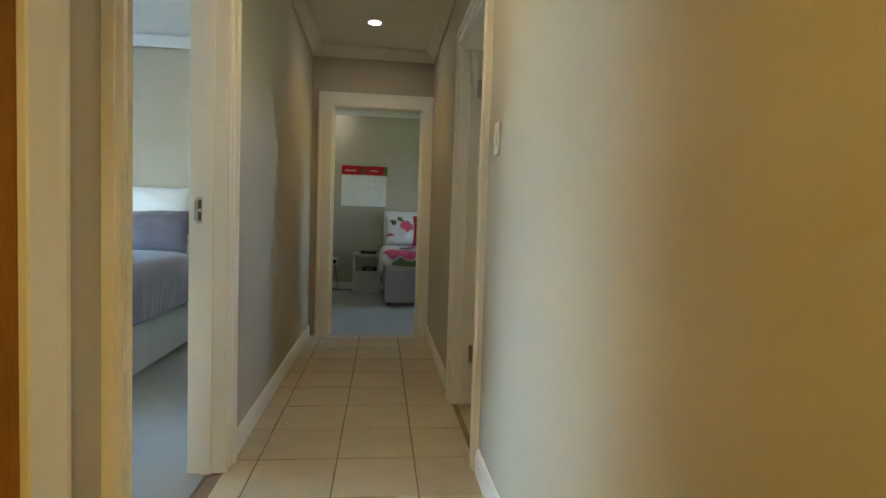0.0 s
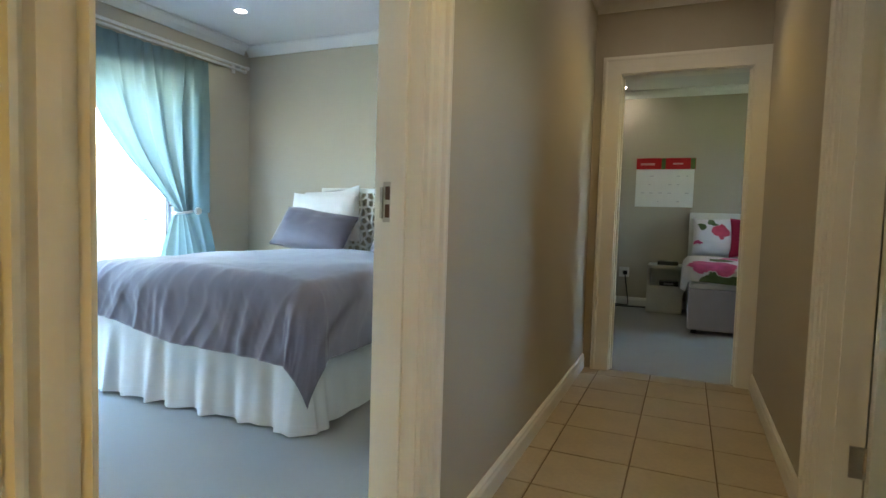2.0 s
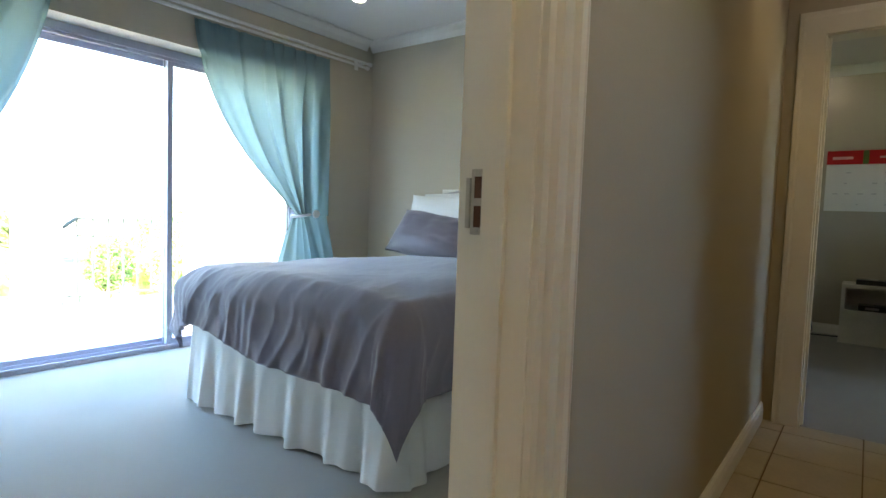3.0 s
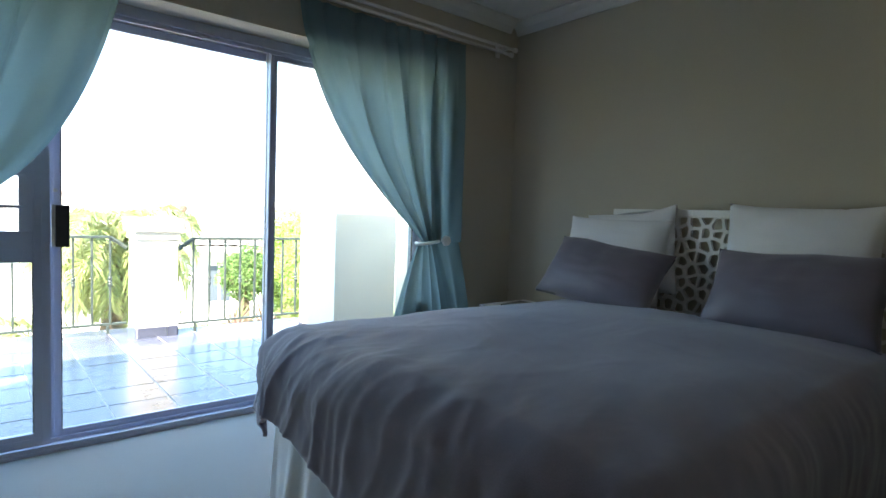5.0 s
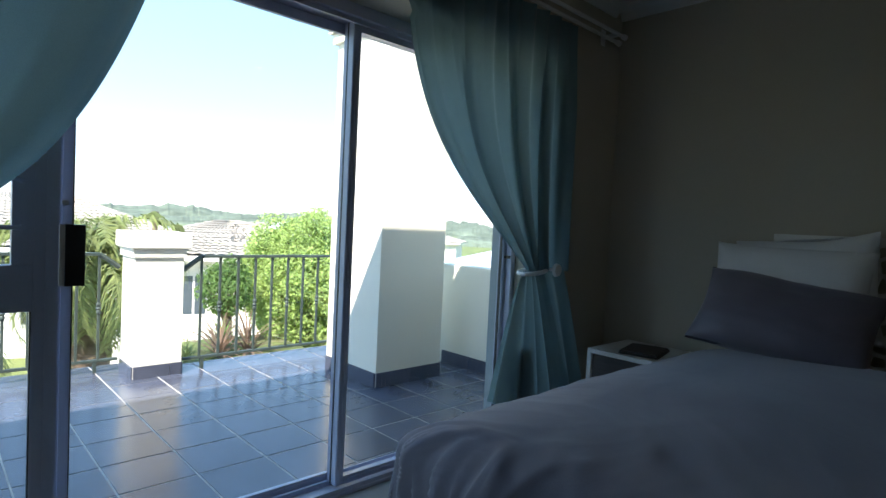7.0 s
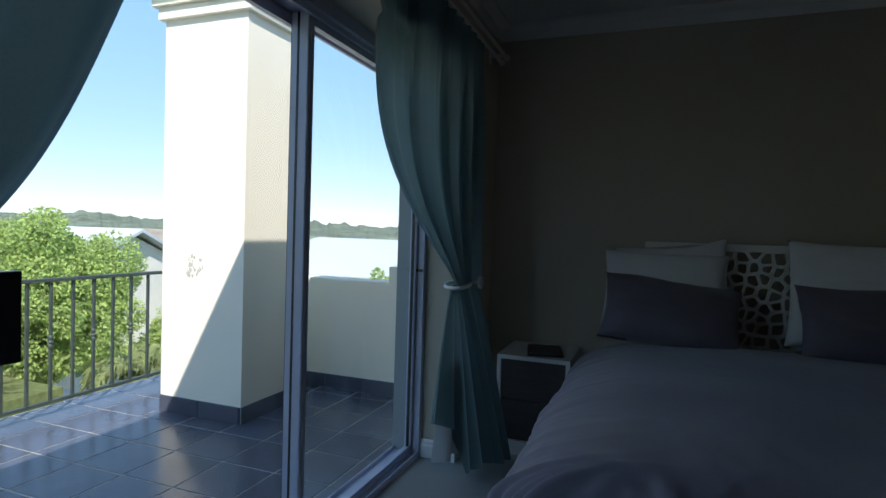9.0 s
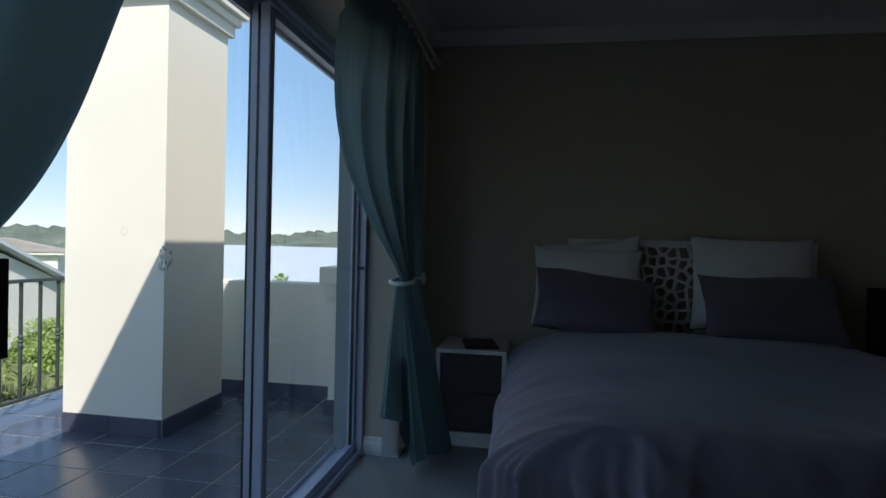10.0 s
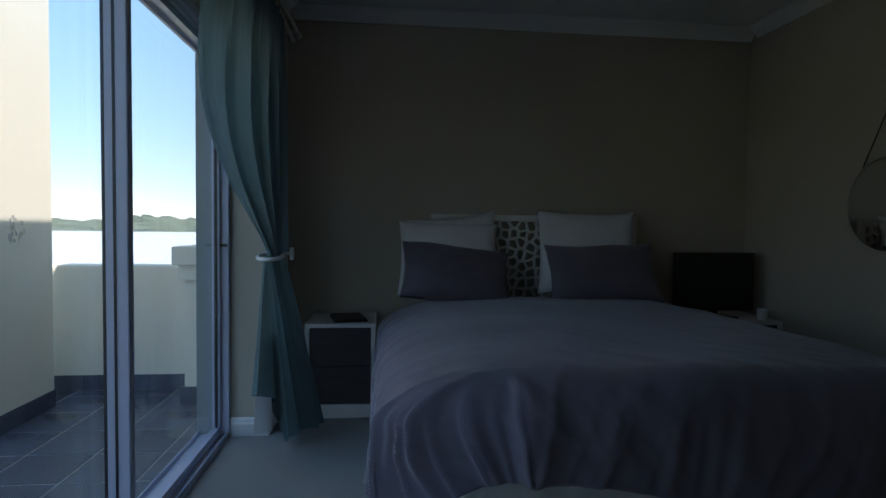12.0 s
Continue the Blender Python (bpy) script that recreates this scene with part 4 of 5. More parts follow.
# ---- far bedroom ----
M_LILAC = material("lilac_grey_base_cloth", (0.42, 0.40, 0.46), 0.9, spread=0.05, scale=5, fine=250, fine_spread=0.06, bump=0.2, sheen=0.2)
M_RED = material("crimson_cotton", (0.50, 0.02, 0.09), 0.85, spread=0.08, scale=6, fine=250, fine_spread=0.05, bump=0.15)
M_LEAFPRINT = material("green_print", (0.10, 0.16, 0.05), 0.85, spread=0.2, scale=8, fine=200, fine_spread=0.05, bump=0.1)
M_RED_PAPER = material("red_gloss_paper", (0.55, 0.015, 0.02), 0.35, spread=0.05, scale=6, fine=60, fine_spread=0.02, bump=0.0)
M_BLUSH = material("blush_ink", (0.72, 0.42, 0.42), 0.5, spread=0.05, scale=6, fine=60, bump=0.0)
M_PAPER = material("white_paper", (0.78, 0.78, 0.77), 0.6, spread=0.02, scale=6, fine=60, fine_spread=0.01, bump=0.0)
M_FAINT = material("faint_grey_ink", (0.55, 0.55, 0.57), 0.7, spread=0.05, scale=6, fine=60, bump=0.0)
M_INK = material("grey_ink", (0.25, 0.25, 0.27), 0.7, spread=0.05, scale=6, fine=60, bump=0.0)


def floral_material(name, prints):
    """White cotton with large petals and leaves: each print is a centre, radii and a colour."""
    m = material(name, (0.74, 0.70, 0.74), 0.85, spread=0.04, scale=6, fine=250, fine_spread=0.04, bump=0.15)
    nt = m.node_tree
    bsdf = nt.nodes["Principled BSDF"]
    base = bsdf.inputs["Base Color"].links[0].from_socket
    tc = nt.nodes["Texture Coordinate"]
    warp = nt.nodes.new("ShaderNodeTexNoise")
    warp.inputs["Scale"].default_value, warp.inputs["Detail"].default_value = 7, 3
    nt.links.new(tc.outputs["Object"], warp.inputs["Vector"])
    shade = nt.nodes.new("ShaderNodeTexNoise")
    shade.inputs["Scale"].default_value = 14
    nt.links.new(tc.outputs["Object"], shade.inputs["Vector"])
    for centre, radii, colour in prints:
        add = nt.nodes.new("ShaderNodeVectorMath")
        add.operation = "MULTIPLY_ADD"
        add.inputs[1].default_value = (0.22, 0.22, 0.22)
        nt.links.new(warp.outputs["Color"], add.inputs[0])
        nt.links.new(tc.outputs["Object"], add.inputs[2])
        sub = nt.nodes.new("ShaderNodeVectorMath")
        sub.operation = "SUBTRACT"
        sub.inputs[1].default_value = [c + 0.11 for c in centre]
        nt.links.new(add.outputs[0], sub.inputs[0])
        div = nt.nodes.new("ShaderNodeVectorMath")
        div.operation = "DIVIDE"
        div.inputs[1].default_value = radii
        nt.links.new(sub.outputs[0], div.inputs[0])
        size = nt.nodes.new("ShaderNodeVectorMath")
        size.operation = "LENGTH"
        nt.links.new(div.outputs[0], size.inputs[0])
        ramp = nt.nodes.new("ShaderNodeMapRange")
        ramp.inputs["From Min"].default_value, ramp.inputs["From Max"].default_value = 1.06, 0.96
        nt.links.new(size.outputs["Value"], ramp.inputs["Value"])
        tone = nt.nodes.new("ShaderNodeMix")
        tone.data_type = "RGBA"
        tone.inputs[6].default_value = (*[c * 0.75 for c in colour], 1)
        tone.inputs[7].default_value = (*[min(1, c * 1.5 + 0.03) for c in colour], 1)
        nt.links.new(shade.outputs["Fac"], tone.inputs[0])
        mix = nt.nodes.new("ShaderNodeMix")
        mix.data_type = "RGBA"
        nt.links.new(ramp.outputs[0], mix.inputs[0])
        nt.links.new(base, mix.inputs[6])
        nt.links.new(tone.outputs[2], mix.inputs[7])
        base = mix.outputs[2]
    nt.links.new(base, bsdf.inputs["Base Color"])
    return m


ROSE, LEAF = (0.55, 0.07, 0.20), (0.07, 0.11, 0.035)
M_FLORAL_DUVET = floral_material("floral_duvet_cotton", [
    ((-0.28, -0.70, 0.64), (0.20, 0.26, 0.07), ROSE), ((0.16, -0.66, 0.64), (0.15, 0.40, 0.09), ROSE), ((0.10, 0.1, 0.65), (0.3, 0.22, 0.2), ROSE),
    ((-0.14, -0.80, 0.50), (0.26, 0.2, 0.075), LEAF), ((-0.2, -0.2, 0.65), (0.12, 0.14, 0.2), LEAF), ((0.35, -0.80, 0.52), (0.08, 0.2, 0.06), ROSE)])
M_FLORAL = floral_material("floral_pillow_cotton", [
    ((0.06, -0.06, 0.27), (0.085, 0.2, 0.085), (0.50, 0.04, 0.09)), ((-0.12, -0.06, 0.30), (0.06, 0.2, 0.035), LEAF), ((-0.02, -0.06, 0.37), (0.06, 0.2, 0.03), LEAF),
    ((-0.16, -0.06, 0.12), (0.05, 0.2, 0.03), ROSE)])
b2 = thing("single_bed", "single bed with magenta floral duvet and lilac base", "bed", (0.68, 4.95, 0))
part("base", B((-0.46, 0.46, -0.76, 0.72, 0.04, 0.42), bevel=0.02), M_LILAC, b2, "lilac-grey cloth bed base")
part("mattress", B((-0.46, 0.46, -0.75, 0.72, 0.42, 0.60), bevel=0.04), M_WHITE_CLOTH, b2)
for sx in (-0.4, 0.4):
    for sy in (-0.68, 0.65):
        part("foot", B((sx - 0.025, sx + 0.025, sy - 0.025, sy + 0.025, 0, 0.045)), M_BLACK, b2)


def floral_place(u, v):
    sx, sy = -0.74 + u * 1.48, -0.93 + v * 1.35
    dx, dy = max(abs(sx) - 0.45, 0), max(-0.72 - sy, 0)
    d = math.hypot(dx, dy)
    r = 0.07
    a = min(d / r, 1.57)
    go, down = r * math.sin(a), r * (1 - math.cos(a)) + max(0, d - r * 1.57)
    ux, uy = (dx / d, dy / d) if d > 1e-6 else (0, 0)
    k = sx * 9 + sy * 11
    go += 0.014 * math.sin(k * 2.1) * min(1, d * 6)
    z = 0.655 - down + 0.02 * noise.noise(Vector((sx * 4, sy * 4, 1)))
    return Vector((min(max(sx, -0.45), 0.45) + (1 if sx > 0 else -1) * ux * go, max(sy, -0.72) - uy * go, z))


bm = bmesh.new()
sheet(bm, 60, 60, floral_place)
part("duvet", bm, M_FLORAL_DUVET, b2, "white duvet with magenta petals and green leaves", smooth=True)
part("headboard", B((-0.48, 0.48, 0.725, 0.76, 0.04, 1.14), bevel=0.01), M_WHITE_WOOD, b2, "white panel headboard")


def standing_pillow(label, mat, w, h, t, m, seed):
    return pillow("pillow", label, mat, w, h, t, m, seed)


standing_pillow("white pillow with magenta flower print", M_FLORAL, 0.44, 0.44, 0.16, pose(0.46, 5.50, 0.66, -18, 0, 2), 21)
standing_pillow("crimson red cotton pillow", M_RED, 0.50, 0.44, 0.16, pose(0.86, 5.46, 0.66, -16, 0, -3), 22)

tb = thing("bedside_shelf", "white open bedside shelf unit", "bedside table", (-0.02, 5.52, 0))
for z in (0.0, 0.27, 0.5):
    part("shelf", B((-0.19, 0.19, -0.2, 0.2, z + 0.0, z + 0.035), bevel=0.003), M_WHITE_WOOD, tb)
part("side_panel", B((-0.19, -0.16, -0.2, 0.2, 0.035, 0.5)), M_WHITE_WOOD, tb)
part("side_panel", B((0.16, 0.19, -0.2, 0.2, 0.035, 0.5)), M_WHITE_WOOD, tb)
part("back_panel", B((-0.16, 0.16, 0.185, 0.2, 0.035, 0.5)), M_WHITE_WOOD, tb)
part("front_panel", B((-0.16, 0.16, -0.195, -0.18, 0.035, 0.27)), M_WHITE_WOOD, tb)
rad = thing("radio", "flat black radio on bedside shelf", "radio", (0.0, 5.44, 0.535))
part("body", B((-0.11, 0.11, -0.08, 0.08, 0.0, 0.045), bevel=0.012), M_BLACK, rad)
part("button", B((-0.02, 0.05, -0.02, 0.02, 0.045, 0.055), bevel=0.003), M_STEEL, rad)
dvd = thing("media_box", "small black media box on shelf", "media player", (0.02, 5.42, 0.305))
part("body", B((-0.10, 0.10, -0.08, 0.08, 0.0, 0.05), bevel=0.004), M_BLACK, dvd)
part("display", B((-0.05, 0.05, -0.083, -0.0795, 0.015, 0.035)), M_INK, dvd)

cal = thing("wall_calendar", "large wall calendar with red header and white sheet", "calendar", (-0.09, R2_Y1, 1.2))
part("sheet", B((-0.325, 0.315, -0.006, -0.001, 0.0, 0.445)), M_PAPER, cal, "white calendar sheet")
part("header", B((-0.325, 0.325, -0.009, -0.001, 0.445, 0.575)), M_RED_PAPER, cal, "glossy red header strip")
part("header_gap", B((-0.045, 0.0, -0.0115, -0.0085, 0.447, 0.573)), M_LEAFPRINT, cal)
part("header_edge", B((0.27, 0.322, -0.0115, -0.0085, 0.447, 0.573)), M_LEAFPRINT, cal)
part("header_mark", B((-0.28, -0.12, -0.0115, -0.0085, 0.492, 0.518)), M_BLUSH, cal)
part("header_mark", B((0.08, 0.19, -0.0115, -0.0085, 0.50, 0.518)), M_BLUSH, cal)
rnd = random.Random(6)
for r in range(4):
    for c in range(6):
        if rnd.random() < 0.6:
            x, z = -0.27 + c * 0.1 + rnd.uniform(-0.01, 0.01), 0.06 + r * 0.1
            part("entry", B((x, x + rnd.uniform(0.015, 0.05), -0.0075, -0.0055, z, z + 0.010)), M_FAINT, cal)

so = thing("power_socket", "white wall socket with plug and trailing cable", "socket", (-0.50, R2_Y1, 0.40))
part("plate", B((-0.06, 0.06, -0.01, 0, -0.06, 0.06), bevel=0.004), M_SKIRT, so)
part("plug", B((-0.01, 0.04, -0.05, -0.009, -0.03, 0.02), bevel=0.008), M_BLACK, so)
bm = bmesh.new()
pts = []
for k in range(40):
    f = k / 39
    if f < 0.4:
        pts.append((0.015 + 0.14 * f, -0.05 - 0.02 * f, -0.02 - 0.93 * f))
    else:
        g = (f - 0.4) / 0.6
        pts.append((0.07 - 0.22 * math.sin(g * 5.5), -0.09 - 0.10 * g + 0.05 * math.sin(g * 9), -0.392))
tube(bm, pts, 0.006, 6)
part("cable", bm, M_BLACK, so, "black trailing cable", smooth=True)
# frame of the unseen opening added to brighten the far bedroom
w2 = thing("added_window_2", "unseen window added to let daylight into the far bedroom", "window", kind="structure")
part("window_frame", B((R2_X1 + 0.03, R2_X1 + 0.08, 4.0, 4.75, 0.9, 0.95), (R2_X1 + 0.03, R2_X1 + 0.08, 4.0, 4.75, 2.05, 2.1), (R2_X1 + 0.03, R2_X1 + 0.08, 4.0, 4.05, 0.95, 2.05), (R2_X1 + 0.03, R2_X1 + 0.08, 4.70, 4.75, 0.95, 2.05)), M_ALU, w2)

w3 = thing("window_3", "small white framed window of the side room", "window", kind="structure")
for b in ((-0.10, 0.60, 1.4, 1.43), (-0.10, 0.60, 1.75, 1.78), (-0.10, -0.07, 1.43, 1.75), (0.57, 0.60, 1.43, 1.75)):
    part("window_frame", B((SIDE_X1 + 0.03, SIDE_X1 + 0.08, *b)), M_ALU, w3)

# ---- balcony ----
FZ = -0.02
setting("balcony_slab", B((-6.63, WALL_OUT, 1.06, 3.35, -0.3, FZ - 0.003), (-6.90, WALL_OUT, -4.0, 1.06, -0.3, FZ - 0.003)), M_SLATE_GROUT, "balcony slab with pale grout", "balcony floor")
col = thing("balcony_column", "cream plastered square column with moulded capital", "column", (-5.561, 2.53, 0))
HX, HY = 0.339, 0.32
part("shaft", B((-HX, HX, -HY, HY, FZ, 2.62)), M_PLASTER, col)
for k, (z0, z1, g) in enumerate(((2.60, 2.68, 0.035), (2.68, 2.74, 0.065), (2.74, 2.86, 0.105), (2.86, 3.0, 0.14))):
    part("capital_band", B((-HX - g, HX + g, -HY - g, HY + g, z0 + 0.001, z1), bevel=0.008), M_PLASTER, col)


def skirting_tiles(parent, start, end, out, z1, step=0.333):
    """A row of dark tiles along the foot of a wall."""
    sx, sy = start
    n = math.hypot(end[0] - sx, end[1] - sy)
    dx, dy = (end[0] - sx) / n, (end[1] - sy) / n
    a = 0.0
    while a < n - 0.01:
        b = min(a + step, n)
        xs = sorted((sx + dx * (a + 0.002), sx + dx * (b - 0.002))) if dx else sorted((sx, sx + out[0] * 0.011))
        ys = sorted((sy + dy * (a + 0.002), sy + dy * (b - 0.002))) if dy else sorted((sy, sy + out[1] * 0.011))
        part("skirting_tile", B((xs[0], xs[1], ys[0], ys[1], FZ, z1), bevel=0.002), M_SLATE, parent)
        a = b


for s, e, o in (((-HX, -HY), (HX, -HY), (0, -1)), ((HX, -HY), (HX, HY), (1, 0)), ((-HX, -HY), (-HX, HY), (-1, 0))):
    skirting_tiles(col, s, e, o, 0.087)

pier = thing("balcony_pier", "white plastered railing pier with moulded cap", "pier", (-6.515, 1.053, 0))
part("shaft", B((-0.166, 0.166, -0.166, 0.166, FZ, 0.88)), M_PLASTER, pier)
part("cap_band", B((-0.183, 0.183, -0.183, 0.183, 0.86, 0.915), bevel=0.006), M_PLASTER, pier)
part("cap", B((-0.208, 0.208, -0.208, 0.208, 0.93, 1.045), (-0.192, 0.192, -0.192, 0.192, 0.915, 0.93), bevel=0.006), M_PLASTER, pier)
for s, e, o in (((-0.166, -0.166), (0.166, -0.166), (0, -1)), ((0.166, -0.166), (0.166, 0.166), (1, 0)), ((-0.166, 0.166), (0.166, 0.166), (0, 1))):
    skirting_tiles(pier, s, e, o, 0.07, 0.25)

par = thing("parapet", "low cream plastered balcony wall with end pier", "parapet wall", (-4.8, 3.28, 0))
part("wall", B((-0.9, 0.66, -0.09, 0.09, FZ, 0.855), bevel=0.02), M_PLASTER, par)
part("end_pier", B((0.37, 0.66, -0.42, -0.09, FZ, 0.80)), M_PLASTER, par)
part("pier_cap", B((0.343, 0.66, -0.45, -0.06, 0.787, 0.886), (0.313, 0.66, -0.48, -0.03, 0.886, 1.003), bevel=0.006), M_PLASTER, par)
skirting_tiles(par, (-0.75, -0.09), (0.35, -0.09), (0, -1), 0.087)
skirting_tiles(par, (0.35, -0.42), (0.66, -0.42), (0, -1), 0.087)
skirting_tiles(par, (0.35, -0.42), (0.35, -0.10), (-1, 0), 0.087)
setting("eave", B((-4.39, WALL_OUT, -4.0, 3.6, 2.60, 2.69), (-4.41, -4.39, -4.0, 3.6, 2.60, 2.70)), M_PLASTER, "white plastered roof overhang above sliding door", "eave")


def railing(x, y0, y1, label, drop_at):
    """An iron balustrade along y; its handrail bends down at the pier."""
    r = thing("railing", label, "railing", (x, y0, 0), group="balcony railings")
    n = y1 - y0
    bar = 0.017
    s = -1 if drop_at == "start" else 1
    a = 0.0 if drop_at == "start" else n
    part("handrail", B((-0.022, 0.022, 0.0, n, 0.852, 0.875), bevel=0.004), M_RAIL, r)
    bm = bmesh.new()
    tube(bm, [(0, a, 0.862), (0, a + s * 0.06, 0.82), (0, a + s * 0.13, 0.765)], 0.02, 6)
    part("handrail_end", bm, M_RAIL, r)
    part("bottom_rail", B((-0.014, 0.014, -0.13 if s < 0 else 0.0, n if s < 0 else n + 0.13, 0.06, 0.08), bevel=0.003), M_RAIL, r)
    count = round(n / 0.142)
    for k in range(count + 1):
        y = n * k / count
        b = part("baluster", B((-0.0085, 0.0085, y - 0.0085, y + 0.0085, 0.07, 0.86)), M_RAIL, r)
        if k % 2:
            bm = bmesh.new()
            lathe(bm, [(0.011, -0.045), (0.017, -0.038), (0.017, -0.022), (0.011, -0.012), (0.020, 0.0), (0.011, 0.012), (0.017, 0.022), (0.017, 0.038), (0.011, 0.045)], (0, y, 0.46), 10)
            part("collar", bm, M_RAIL, b, smooth="angle")
    for y in (0.02, n - 0.02):
        part("foot", B((-0.012, 0.012, y - 0.012, y + 0.012, FZ, 0.065)), M_RAIL, r)


railing(-6.42, 1.375, 2.85, "dark green iron balcony railing beside column", "start")
railing(-6.68, -3.9, 0.735, "dark green iron balcony railing beside pier", "end")

# ---- outdoors ----
GZ = -3.1
M_GRASS = material("dry_lawn", (0.16, 0.19, 0.06), 0.95, spread=0.3, scale=0.3, fine=12, fine_spread=0.25, bump=0.4)
M_PAVE = material("pale_paving", (0.58, 0.55, 0.50), 0.9, spread=0.1, scale=0.6, fine=25, fine_spread=0.12, bump=0.3)
M_ROOF = material("pale_roof_tile", (0.42, 0.37, 0.31), 0.85, spread=0.12, scale=0.8, fine=14, fine_spread=0.15, bump=0.3)
M_ROOF_TAN = material("tan_roof_tile", (0.42, 0.31, 0.20), 0.85, spread=0.15, scale=0.8, fine=14, fine_spread=0.15, bump=0.3)
M_METAL_ROOF = material("pale_metal_roof", (0.52, 0.56, 0.60), 0.6, spread=0.04, scale=0.6, fine=20, fine_spread=0.03, bump=0.05)
M_HOUSE = material("white_house_plaster", (0.75, 0.72, 0.66), 0.9, spread=0.05, scale=0.8, fine=30, fine_spread=0.04, bump=0.2)
M_DARK_WIN = material("dark_window", (0.08, 0.10, 0.12), 0.15, spread=0.1, scale=2, fine=20, bump=0.0)
M_BARK = material("grey_brown_bark", (0.17, 0.12, 0.08), 0.95, spread=0.25, scale=6, fine=40, fine_spread=0.2, bump=0.8)


def leaf_material(name, colour, share=0.35):
    m = cloth_material(name, colour, share)
    nt = m.node_tree
    bsdf = nt.nodes["Principled BSDF"]
    geo = nt.nodes.new("ShaderNodeNewGeometry")
    hsv = nt.nodes.new("ShaderNodeHueSaturation")
    ramp = nt.nodes.new("ShaderNodeMapRange")
    ramp.inputs["To Min"].default_value, ramp.inputs["To Max"].default_value = 0.72, 1.35
    nt.links.new(geo.outputs["Random Per Island"], ramp.inputs["Value"])
    nt.links.new(ramp.outputs[0], hsv.inputs["Value"])
    source = bsdf.inputs["Base Color"].links[0].from_socket
    for link in [k for k in nt.links if k.from_socket == source]:
        target = link.to_socket
        nt.links.remove(link)
        nt.links.new(hsv.outputs[0], target)
    nt.links.new(source, hsv.inputs["Color"])
    bsdf.inputs["Roughness"].default_value = 0.5
    return m


M_LEAF = leaf_material("bright_green_leaf", (0.36, 0.47, 0.14))
M_LEAF_DARK = leaf_material("deep_green_leaf", (0.14, 0.24, 0.06))
M_PALM = leaf_material("palm_frond_green", (0.25, 0.29, 0.10))
M_RUST = leaf_material("rusty_flax_leaf", (0.27, 0.17, 0.11))
M_FOREST = material("far_woodland", (0.13, 0.155, 0.105), 0.95, spread=0.45, scale=0.08, fine=0.7, fine_spread=0.4, bump=0.0)

setting("ground", B((-900, 900, -900, 900, GZ - 0.2, GZ)), M_GRASS, "dry lawn and scrub reaching to the horizon", "ground")
setting("pavement", B((-17.5, -7.5, -12, 12.5, GZ, GZ + 0.02)), M_PAVE, "pale paved driveway below balcony", "pavement")
setting("wall_below", B((WALL_OUT, 3.5, -3.8, 5.86, GZ, -0.31), (-6.5, WALL_OUT, -3.9, 3.2, GZ, -0.31)), M_HOUSE, "white plastered storey below", "wall")


def leafy_mesh(name, centres, count, size, seed, mat):
    """Many small bent leaves round clump centres: (x, y, z, radius)."""
    rnd = np.random.RandomState(seed)
    c = np.array(centres)
    pick = rnd.randint(0, len(c), count)
    d = rnd.normal(size=(count, 3))
    d /= np.linalg.norm(d, axis=1)[:, None]
    r = c[pick, 3] * (0.55 + 0.5 * rnd.rand(count))
    p = c[pick, :3] + d * r[:, None]
    ax = d + 0.9 * rnd.normal(size=(count, 3))
    ax[:, 2] -= 0.35
    ax /= np.linalg.norm(ax, axis=1)[:, None]
    side = np.cross(ax, rnd.normal(size=(count, 3)))
    side /= np.linalg.norm(side, axis=1)[:, None]
    up = np.cross(ax, side)
    ln = size * (0.7 + 0.6 * rnd.rand(count))[:, None]
    a = p - ax * ln * 0.5
    b = p + side * ln * 0.28 + up * ln * 0.08
    e = p + ax * ln * 0.55
    f = p - side * ln * 0.28 + up * ln * 0.08
    verts = np.stack([a, b, e, f], axis=1).reshape(-1, 3)
    faces = np.arange(count * 4).reshape(-1, 4)
    mesh = bpy.data.meshes.new(name)
    mesh.from_pydata(verts.tolist(), [], faces.tolist())
    mesh.materials.append(mat)
    return mesh


def tree(x, y, top, radius, low, label, mat, seed, count=9000, size=0.13, name="tree", squash=0.85):
    t = thing(name, label, "tree" if name == "tree" else name.replace("_", " "), (x, y, GZ))
    rnd = random.Random(seed)
    h = top - GZ
    mid = (top + low) / 2 - GZ
    half = (top - low) / 2
    bm = bmesh.new()
    tube(bm, [(0, 0, 0), (0.05, 0.02, mid * 0.4), (-0.03, 0.04, mid * 0.8), (0.0, 0.0, mid)], [0.045 * h, 0.035 * h, 0.028 * h, 0.02 * h], 10)
    part("trunk", bm, M_BARK, t, smooth=True)
    centres = []
    for k in range(6):
        a = k * 1.05 + rnd.uniform(-0.3, 0.3)
        tip = (0.7 * radius * math.cos(a), 0.7 * radius * math.sin(a), mid + half * rnd.uniform(-0.1, 0.6))
        bm = bmesh.new()
        tube(bm, [(0, 0, mid * rnd.uniform(0.5, 0.8)), (tip[0] * 0.5, tip[1] * 0.5, (mid * 0.75 + tip[2]) / 2), tip], [0.018 * h, 0.012 * h, 0.005 * h], 6)
        part("limb", bm, M_BARK, t, smooth=True)
    n = 85
    for k in range(n):
        zc = 1 - 2 * (k + 0.5) / n
        a = k * 2.399
        rr = math.sqrt(1 - zc * zc)
        wob = rnd.uniform(0.68, 1.02)
        centres.append((radius * rr * math.cos(a) * wob, radius * rr * math.sin(a) * wob, mid + half * zc * wob, radius * rnd.uniform(0.16, 0.30)))
    for k in range(20):
        centres.append((rnd.uniform(-0.5, 0.5) * radius, rnd.uniform(-0.5, 0.5) * radius, mid + rnd.uniform(-0.5, 0.5) * half, radius * 0.35))
    ob = new("crown", leafy_mesh("crown", centres, count, size, seed, mat))
    ob.parent = t
    return t


